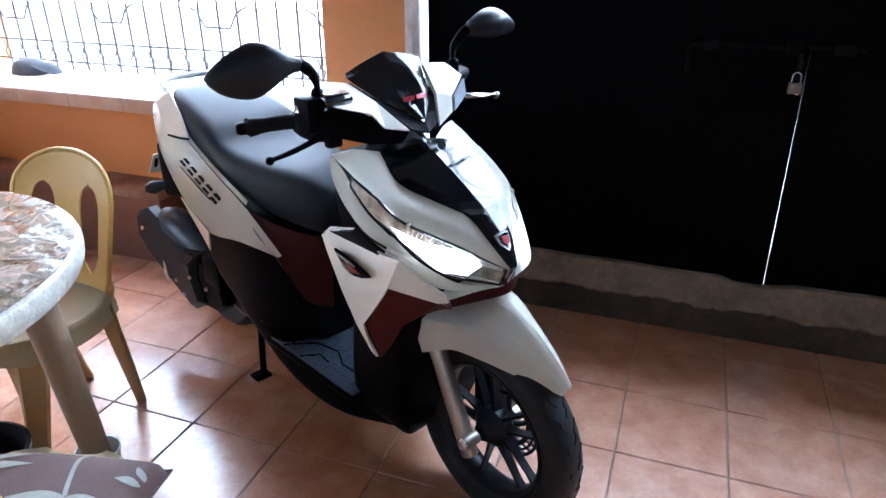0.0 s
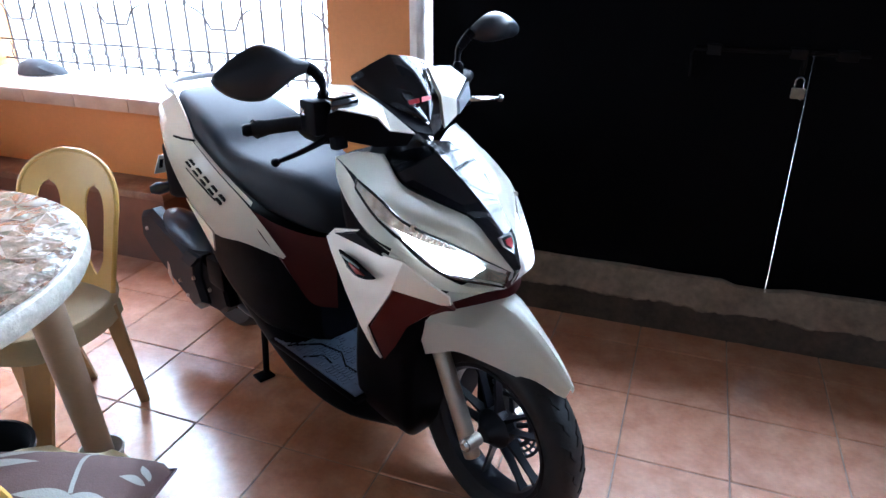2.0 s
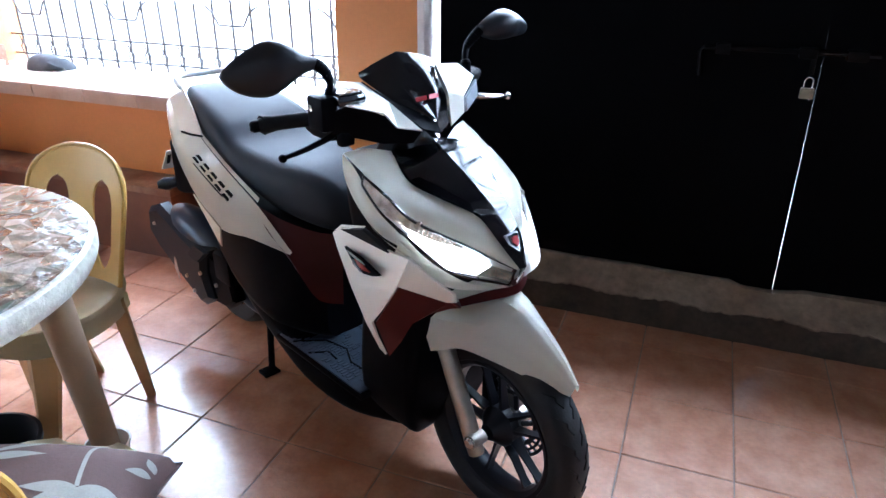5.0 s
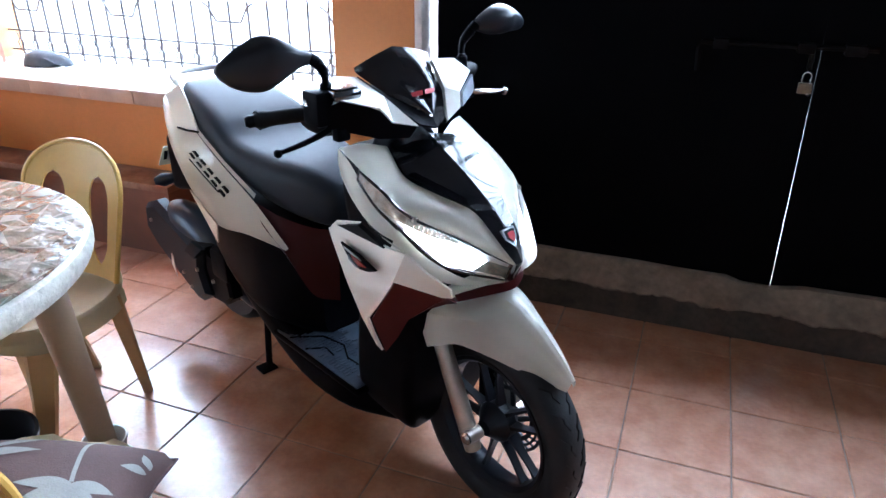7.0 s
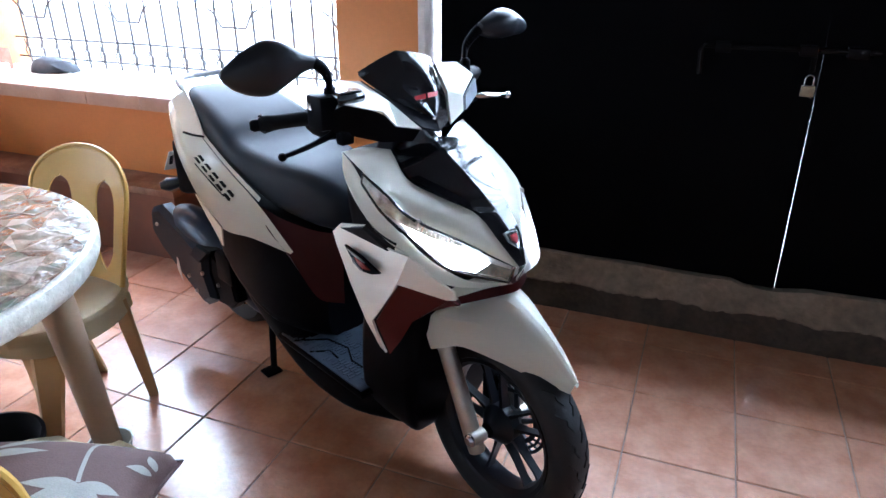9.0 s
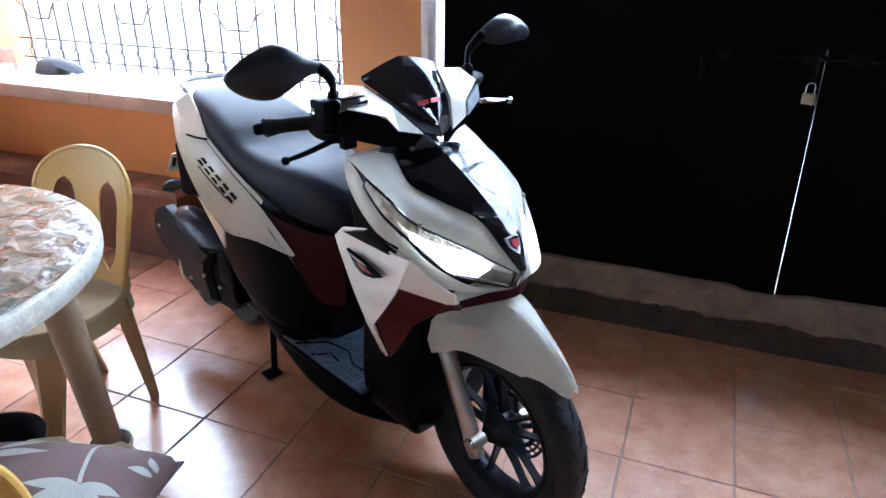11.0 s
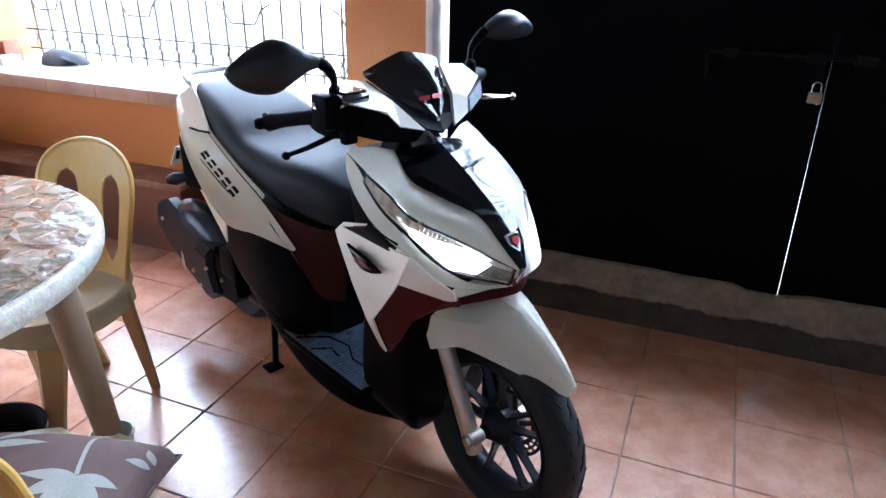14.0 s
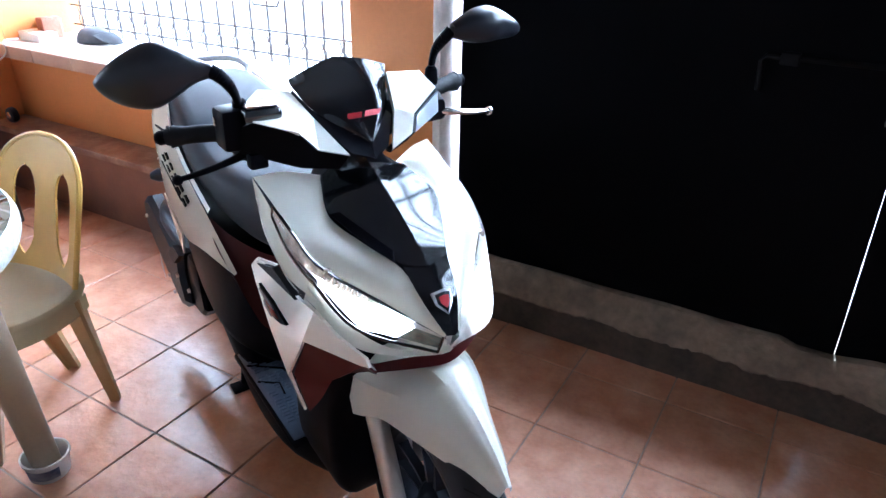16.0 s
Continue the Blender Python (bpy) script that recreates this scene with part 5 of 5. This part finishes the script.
cl = part("tablecloth", cloth, CLOTHS, None, "", 0)
cl.location = (-1.885, -1.215, 0.0)
tagged(cl, kind="stuff")
tagged(cl, "glossy plastic tablecloth printed with brown and white facets", "tablecloth")

# pots under the table legs
def leg_pot(x, y, label):
    p = empty("pot", pose(x, y, 0), label, "pot", "pots under the table legs")
    part("pot_wall", lathe([(0.0, 0.0), (0.046, 0.0), (0.049, 0.004), (0.055, 0.056), (0.059, 0.058), (0.059, 0.064), (0.054, 0.064), (0.046, 0.012), (0.0, 0.010)], 28, cap=False), POT, p)
    lab = bmesh.new()
    rows_ = []
    for h_ in (0.014, 0.046):
        rows_.append([Vector(((0.0492 + h_ * 0.115) * math.cos(t), (0.0492 + h_ * 0.115) * math.sin(t), h_)) for t in np.linspace(-1.6, 0.0, 10)])
    shell(rows_, 10, 3, 0.0008, bm=lab)
    part("pot_label", lab, POT_LABEL, p)
    return p


for ca, sa in LEG_TURNS:
    leg_pot(-1.885 + 0.465 * ca, -1.215 + 0.465 * sa, "white plastic pot with a dark label under a table leg")

# ashtray on the table
ash = empty("ashtray", pose(-1.54, -1.13, 0.711), "round steel ashtray lying on the tablecloth", "ashtray")
part("tray", lathe([(0.0, 0.0), (0.045, 0.0), (0.050, 0.006), (0.054, 0.018), (0.068, 0.021), (0.070, 0.023), (0.067, 0.025), (0.050, 0.023), (0.044, 0.008), (0.0, 0.006)], 32, cap=False), STEEL, ash)
for a in (0.4, 2.5, 4.6):
    part("rest", box((0.05 * math.cos(a) - 0.008, 0.05 * math.sin(a) - 0.008, 0.015), (0.05 * math.cos(a) + 0.008, 0.05 * math.sin(a) + 0.008, 0.030), 0.003), STEEL, ash)

# black pot on the floor
bin_ = empty("plant_pot", pose(-1.715, -1.075, 0), "empty black plastic pot standing on the tiles", "pot")
part("pot_wall", lathe([(0.0, 0.002), (0.085, 0.0), (0.090, 0.004), (0.112, 0.195), (0.122, 0.198), (0.123, 0.212), (0.114, 0.214), (0.106, 0.19), (0.086, 0.012), (0.0, 0.010)], 36, cap=False), BLACK_PLASTIC, bin_)


# moulded plastic chair: it faces its own -y; feet: where its four legs stand
def plastic_chair(m, label, group, feet):
    ch = empty("plastic_chair", m, label, "chair", group)
    # backrest with two tall slots, its sides sweeping down into the seat
    bm = bmesh.new()

    def back_point(x, v):
        z = 0.404 + 0.369 * v
        return Vector((x * 1.015, 0.045 + 0.094 * v - 1.2 * x * x * (1.0 - 0.35 * v), z))

    rows_ = []
    steps = 52
    for k in range(steps + 1):
        v = 0.997 * (1 - (1 - k / steps) ** 1.5)
        w_ = 0.172 * (1 - max(0.0, (v - 0.62) / 0.38) ** 2.6) ** 0.5 if v > 0.62 else 0.158 + 0.014 * v / 0.62
        w_ = max(w_, 0.004)
        lo_, hi_ = 0.10, 0.76
        if lo_ < v < hi_:
            f = (v - lo_) / (hi_ - lo_)
            open_ = min(1.0, 5 * f) ** 0.5 * (1 - max(0, (f - 0.66) / 0.34) ** 2.2) ** 0.5
        else:
            open_ = 0.0
        midx = 0.086 - 0.008 * v
        hw_ = (0.030 + 0.016 * v) * open_
        xs = [-w_ + (w_ - midx - hw_) * q / 3 for q in range(4)] + [-midx + hw_ + (midx - hw_) * 2 * q / 4 for q in range(5)] + [midx + hw_ + (w_ - midx - hw_) * q / 3 for q in range(4)]
        if w_ < midx + hw_ + 0.01:
            xs = [-w_ + 2 * w_ * q / 12 for q in range(13)]
        rows_.append(([back_point(x, v) for x in xs], open_ > 0 and w_ >= midx + hw_ + 0.01))
    vr = [[bm.verts.new(p) for p in r] for r, _ in rows_]
    for k in range(steps):
        gap_ = rows_[k][1] or rows_[k + 1][1]
        for q in range(12):
            if gap_ and q in (3, 8):
                continue
            bm.faces.new((vr[k][q], vr[k][q + 1], vr[k + 1][q + 1], vr[k + 1][q]))
    bmesh.ops.remove_doubles(bm, verts=bm.verts, dist=0.0008)
    bmesh.ops.solidify(bm, geom=bm.faces[:], thickness=0.006)
    part("backrest", bm, CHAIR_PLASTIC, ch, "yellowed plastic backrest with two slots", 50)
    rim_pts = [r[0] for r, _ in rows_] + [r[-1] for r, _ in rows_][::-1]
    part("back_rim", tube([p + Vector((0, 0.004, 0)) for p in rim_pts], 0.0080, 8), CHAIR_PLASTIC, ch)
    # seat: a dished shell, rounded at the front, with a rolled edge
    rows_ = []
    for y_, w_, z_ in ((0.055, 0.150, 0.425), (0.030, 0.160, 0.404), (-0.03, 0.182, 0.392), (-0.12, 0.190, 0.390), (-0.20, 0.172, 0.394), (-0.26, 0.130, 0.396), (-0.29, 0.070, 0.390)):
        rows_.append([(-w_, y_, z_ - 0.030), (-w_ * 0.96, y_, z_ + 0.004), (-w_ * 0.6, y_, z_ - 0.006), (0, y_, z_ - 0.010), (w_ * 0.6, y_, z_ - 0.006), (w_ * 0.96, y_, z_ + 0.004), (w_, y_, z_ - 0.030)])
    part("seat", shell(rows_, 26, 24, 0.006), SEAT_PLASTIC, ch, "cream plastic seat")
    # skirt under the rim of the seat, open at the back
    line = spline([(-0.150, 0.050, 0), (-0.182, -0.03, 0), (-0.190, -0.12, 0), (-0.172, -0.20, 0), (-0.130, -0.26, 0), (0.0, -0.292, 0), (0.130, -0.26, 0), (0.172, -0.20, 0), (0.190, -0.12, 0), (0.182, -0.03, 0), (0.150, 0.050, 0)], 40)
    part("apron", shell([[(p.x, p.y, 0.374) for p in line], [(p.x * 1.01, p.y * 1.01, 0.352) for p in line], [(p.x * 1.02, p.y * 1.015, 0.330) for p in line]], 40, 5, 0.006), SEAT_PLASTIC, ch)
    # legs: tapering channels, open to the inside
    for (tx, ty, ox, oy), (fx, fy), wide in zip(((0.150, 0.020, 0.7, 0.7), (-0.150, 0.020, -0.7, 0.7), (-0.182, -0.08, -1, -0.2), (0.140, -0.235, 0.6, -0.8)), feet, (0.030, 0.040, 0.036, 0.044)):
        out = Vector((ox, oy, 0)).normalized()
        side = Vector((-out.y, out.x, 0))
        leg_rings = []
        for f in (0.0, 0.3, 0.65, 1.0):
            c = Vector((tx + (fx - tx) * f, ty + (fy - ty) * f, 0.372 * (1 - f)))
            w1, d1 = wide * (1 - 0.52 * f), 0.034 * (1 - 0.5 * f)
            leg_rings.append([c + out * 0.010 + side * w1 * 0.75, c + out * 0.002 + side * w1, c - out * d1 + side * w1 * 0.9, c - out * d1 + side * (w1 * 0.9 - 0.006), c - out * 0.004 + side * (w1 - 0.009), c - out * 0.004 - side * (w1 - 0.009), c - out * d1 - side * (w1 * 0.9 - 0.006), c - out * d1 - side * w1 * 0.9, c + out * 0.002 - side * w1, c + out * 0.010 - side * w1 * 0.75])
        part("leg", rings_mesh(leg_rings), LEG_PLASTIC, ch)
    return ch


chair = plastic_chair(pose(-1.874, -0.626, 0, 0, 0, 2), "yellowed moulded plastic chair tucked under the round table", "plastic chairs", ((0.154, 0.061), (-0.098, 0.100), (-0.212, -0.040), (0.108, -0.280)))
chair_b = plastic_chair(pose(-1.22, -1.40, 0, 0, 0, 195), "yellowed plastic chair with a cushion on its seat, its rim dirty", "plastic chairs", ((0.165, 0.085), (-0.165, 0.085), (-0.205, -0.10), (0.160, -0.28)))

# cushion with leaf print
cushion = empty("cushion", pose(-1.209, -1.299, 0.395, 0, 0, 24.3), "brown cushion printed with pale leaves, lying on a chair", "cushion")


def pillow(u, v):
    """The top of the cushion over u, v in -1 to 1."""
    e = max(0.0, 1 - abs(u) ** 1.82) * max(0.0, 1 - abs(v) ** 1.82)
    pinch_u = 1 - 0.124 * (1 - v * v) * abs(u) ** 3
    pinch_v = 1 - 0.124 * (1 - u * u) * abs(v) ** 3
    return Vector((0.183 * u * pinch_u, 0.165 * v * pinch_v, 0.093 * e ** 0.3 - 0.022 * u - 0.018 * v + 0.003 * e * noise.noise((u * 3, v * 3, 1))))


cb = bmesh.new()
NP = 30
tops, lows = [], []
for i in range(NP + 1):
    tops.append([])
    lows.append([])
    for j in range(NP + 1):
        p = pillow(-1 + 2 * i / NP, -1 + 2 * j / NP)
        edge = i in (0, NP) or j in (0, NP)
        a = cb.verts.new(p)
        tops[-1].append(a)
        lows[-1].append(a if edge else cb.verts.new(Vector((p.x, p.y, -0.022 * (-1 + 2 * i / NP) - 0.018 * (-1 + 2 * j / NP) - 0.006))))
for i in range(NP):
    for j in range(NP):
        cb.faces.new((tops[i][j], tops[i + 1][j], tops[i + 1][j + 1], tops[i][j + 1]))
        cb.faces.new((lows[i][j], lows[i][j + 1], lows[i + 1][j + 1], lows[i + 1][j]))
part("cover", cb, FABRIC, cushion, "", 60)
rim_pts = [pillow(-1 + 2 * k / 20, -1) for k in range(20)] + [pillow(1, -1 + 2 * k / 20) for k in range(20)] + [pillow(1 - 2 * k / 20, 1) for k in range(20)] + [pillow(-1, 1 - 2 * k / 20) for k in range(21)]
part("piping", tube(rim_pts, 0.004, 6), FABRIC, cushion)


def leaf(base, tip, width):
    """A pointed leaf lying on the cushion from base to tip."""
    rows_ = []
    a0, b0 = Vector((*base, 0)), Vector((*tip, 0))
    across_ = (b0 - a0).normalized().cross(Vector((0, 0, 1)))
    for t in np.linspace(0, 1, 14):
        h_ = width * math.sin(math.pi * t ** 0.8) * 0.5 + 0.0008
        row = []
        for q in (-1, -0.5, 0, 0.5, 1):
            p = a0.lerp(b0, t) + across_ * (q * h_)
            row.append(pillow(max(-0.995, min(0.995, p.x)), max(-0.995, min(0.995, p.y))) + Vector((0, 0, 0.0018)))
        rows_.append(row)
    return part("leaf_print", shell(rows_, 9, 26, 0.0), LEAF, cushion)


def vine(points, width):
    pts = spline([(a, b, 0) for a, b in points], 24)
    rows_ = [[], [], []]
    for k, p in enumerate(pts):
        d = (pts[min(k + 1, 23)] - pts[max(k - 1, 0)]).normalized()
        for r_, q in zip(rows_, (-1, 0, 1)):
            r_.append(pillow(max(-0.99, min(0.99, p.x - d.y * q * width)), max(-0.99, min(0.99, p.y + d.x * q * width))) + Vector((0, 0, 0.0016)))
    return part("stem_print", shell(rows_, 24, 3, 0.0), LEAF, cushion)


vine([(0.56, 0.90), (0.42, 0.83), (0.32, 0.68), (0.33, 0.45), (0.38, 0.16), (0.43, -0.08)], 0.020)
for tip in ((-0.04, -0.17), (0.07, -0.48), (0.26, -0.68), (0.60, -0.72), (0.78, -0.46), (0.84, -0.10)):
    leaf((0.44, -0.10), tip, 0.17)
leaf((0.97, 0.44), (0.73, 0.34), 0.12)
leaf((0.97, 0.52), (0.84, 0.67), 0.10)
leaf((-0.66, 0.36), (-0.04, 0.41), 0.17)
leaf((-0.60, 0.50), (-0.10, 0.80), 0.14)
vine([(-0.60, -0.02), (-0.68, 0.18), (-0.66, 0.36)], 0.020)
leaf((-0.55, -0.35), (-0.20, -0.62), 0.15)
leaf((-0.60, -0.40), (-0.55, -0.80), 0.15)

# dark wooden armchair by the pier
arm_chair = empty("wooden_armchair", pose(-3.62, -0.25, 0), "dark stained wooden armchair with carved arm fronts", "armchair")
for yy in (0.25, -0.40):
    arm = part("armrest", shell([[(-0.48, yy - 0.030, 0.575), (0.0, yy - 0.032, 0.580), (0.30, yy - 0.034, 0.592), (0.45, yy - 0.036, 0.612)], [(-0.48, yy, 0.590), (0.0, yy, 0.597), (0.30, yy, 0.608), (0.46, yy, 0.624)], [(-0.48, yy + 0.030, 0.575), (0.0, yy + 0.032, 0.580), (0.30, yy + 0.034, 0.592), (0.45, yy + 0.036, 0.612)]], 16, 7, 0.044), WOOD, arm_chair)
    part("arm_post", tube(spline([(0.335, yy, 0.585), (0.340, yy, 0.47), (0.365, yy, 0.32), (0.400, yy, 0.16), (0.410, yy, 0.0)], 14), [0.040, 0.038, 0.036, 0.034, 0.033, 0.033, 0.034, 0.035, 0.036, 0.036, 0.036, 0.035, 0.034, 0.034], 12), WOOD, arm_chair)
    cr = bmesh.new()
    for k in range(3):
        tube([(0.398 + 0.012 * math.cos(t) + 0.004 * k, yy - 0.020 + 0.014 * k, 0.285 + 0.016 * math.sin(t)) for t in np.linspace(0, 5.5, 12)], 0.0035, 5, cr)
    part("carving", cr, WOOD, arm_chair)
    part("back_post", box((-0.50, yy - 0.025, 0.0), (-0.45, yy + 0.025, 0.85), 0.006), WOOD, arm_chair)
for k in range(6):
    part("seat_slat", box((-0.45, -0.39 + k * 0.105, 0.335), (0.36, -0.295 + k * 0.105, 0.352), 0.004), WOOD, arm_chair)
part("seat_rail", box((0.33, -0.42, 0.27), (0.365, 0.27, 0.333), 0.006), WOOD, arm_chair)
part("back_rail", box((-0.49, -0.42, 0.75), (-0.46, 0.27, 0.84), 0.008), WOOD, arm_chair)
bag = empty("bag", pose(-3.70, -0.08, 0.353), "dark navy fabric bag standing on the armchair", "bag")
part("bag_body", skin([(-0.16, 0.07, 0.0, 0.20, 0.03), (-0.08, 0.09, 0.0, 0.24, 0.04), (0.08, 0.09, 0.0, 0.23, 0.04), (0.17, 0.07, 0.0, 0.19, 0.03)], 10), NAVY, bag)

# socket plate on the pier and the white lead
sock = empty("wall_socket", pose(-3.945, 0.234, 0.335), "white double wall socket on the orange pier", "socket")
part("faceplate", box((-0.075, -0.012, -0.036), (0.075, 0.0, 0.036), 0.004), WHITE_PLASTIC, sock)
for dx in (-0.035, 0.035):
    part("socket_hole", lathe([(0.0, -0.0145), (0.014, -0.0140), (0.016, -0.0115), (0.0, -0.0115)], 16, "y", (dx, 0, 0), cap=False), NAVY, sock)
lead = tube(spline([(-3.655, 0.46, 0.712), (-3.62, 0.37, 0.715), (-3.600, 0.352, 0.66), (-3.665, 0.26, 0.580), (-3.74, 0.222, 0.540), (-3.84, 0.222, 0.520), (-4.0, 0.222, 0.505), (-4.3, 0.222, 0.53)], 40), 0.0042, 8)
tagged(part("cable", lead, WHITE_PLASTIC), "white electric lead hanging from the window sill", "cable")

# caster on the bench end
cas = empty("caster", pose(-3.585, 0.300, 0.336), "small grey caster wheel lying on the bench", "caster")
part("wheel", lathe([(0.0, -0.018), (0.012, -0.020), (0.034, -0.016), (0.038, -0.008), (0.038, 0.008), (0.034, 0.014), (0.0, 0.016)], 24, "y", (0, 0, 0.038), cap=False), BLUED, cas)
part("wheel_cap", lathe([(0.0, -0.024), (0.016, -0.022), (0.018, -0.019), (0.0, -0.019)], 16, "y", (0, 0, 0.038), cap=False), STEEL, cas)

# clutter on the sill
bx = empty("box", pose(-3.595, 0.53, SILL_Z), "small white carton on the window sill", "box")
part("carton", box((-0.085, -0.05, 0.0), (0.085, 0.05, 0.042), 0.003), WHITE_PLASTIC, bx)
part("flap", box((-0.085, -0.05, 0.0425), (0.0, 0.05, 0.045)), TAN, bx)
br = part("brick_piece", box((-0.028, -0.05, 0.0), (0.028, 0.05, 0.105), 0.006), BRICK_RED)
br.location = (-3.60, 0.60, SILL_Z)
tagged(br, "broken red clay brick standing on the sill", "brick")
tn = part("wood_block", box((-0.03, -0.05, 0.0), (0.03, 0.05, 0.085), 0.004), TAN)
tn.location = (-3.665, 0.64, SILL_Z)
tagged(tn, "tan wooden block standing on the sill", "block")
# grey cap lying on the sill
cap = empty("cap", pose(-3.335, 0.66, SILL_Z, 0, 0, 4), "dark grey cloth cap lying on the window sill", "cap")
rings_ = []
for f in (0.0, 0.12, 0.35, 0.6, 0.82, 0.96, 1.0):
    r_ = math.cos(f * math.pi / 2) ** 0.7
    rings_.append([Vector((0.098 * max(r_, 0.02) * math.cos(t), 0.075 * max(r_, 0.02) * math.sin(t), 0.072 * math.sin(f * math.pi / 2) + 0.004 * noise.noise((math.cos(t) * 2, math.sin(t) * 2, f)))) for t in (2 * math.pi * k / 20 for k in range(20))])
part("crown", rings_mesh(rings_), GREY_CLOTH, cap)
part("peak", shell([[(0.07, -0.06, 0.045), (0.085, 0.0, 0.055), (0.07, 0.06, 0.045)], [(0.12, -0.055, 0.025), (0.135, 0.0, 0.032), (0.12, 0.055, 0.025)], [(0.165, -0.03, 0.003), (0.175, 0.0, 0.004), (0.165, 0.03, 0.003)]], 9, 9, 0.004), GREY_CLOTH, cap)

# ---- floor tiles ----
T = 0.30


def tile_mesh(name, seed):
    r = random.Random(seed)
    h = T / 2 - 0.0018
    bm = bmesh.new()
    top = [bm.verts.new((sx * (h - 0.003), sy * (h - 0.003), 0.0 + r.uniform(-0.0006, 0.0004))) for sx, sy in ((-1, -1), (1, -1), (1, 1), (-1, 1))]
    mid = [bm.verts.new((sx * h, sy * h, -0.0022)) for sx, sy in ((-1, -1), (1, -1), (1, 1), (-1, 1))]
    low = [bm.verts.new((sx * h, sy * h, -0.008)) for sx, sy in ((-1, -1), (1, -1), (1, 1), (-1, 1))]
    bm.faces.new(top)
    for k in range(4):
        j = (k + 1) % 4
        bm.faces.new((mid[k], mid[j], top[j], top[k]))
        bm.faces.new((low[k], low[j], mid[j], mid[k]))
    return finish(bm, name, FLOOR_TILE, 0)


meshes = [tile_mesh("tile", 11 + k) for k in range(6)]
tile_random = random.Random(5)
rest = bmesh.new()
for i in range(-16, 11):
    for j in range(-16, 2):
        x_, y_ = (i + 0.5) * T, (j + 0.5) * T
        if -13 <= i <= 4 and j >= -8:
            ob = new("tile", meshes[tile_random.randrange(6)])
            ob.parent = floor
            ob.matrix_basis = pose(x_, y_, tile_random.uniform(-0.0006, 0.0003), 0, 0, 0)
        else:
            h = T / 2 - 0.0018
            box((x_ - h, y_ - h, -0.008), (x_ + h, y_ + h, 0.0), bm=rest)
tagged(part("far_tiles", rest, FLOOR_TILE, floor, "", 0), kind="stuff")
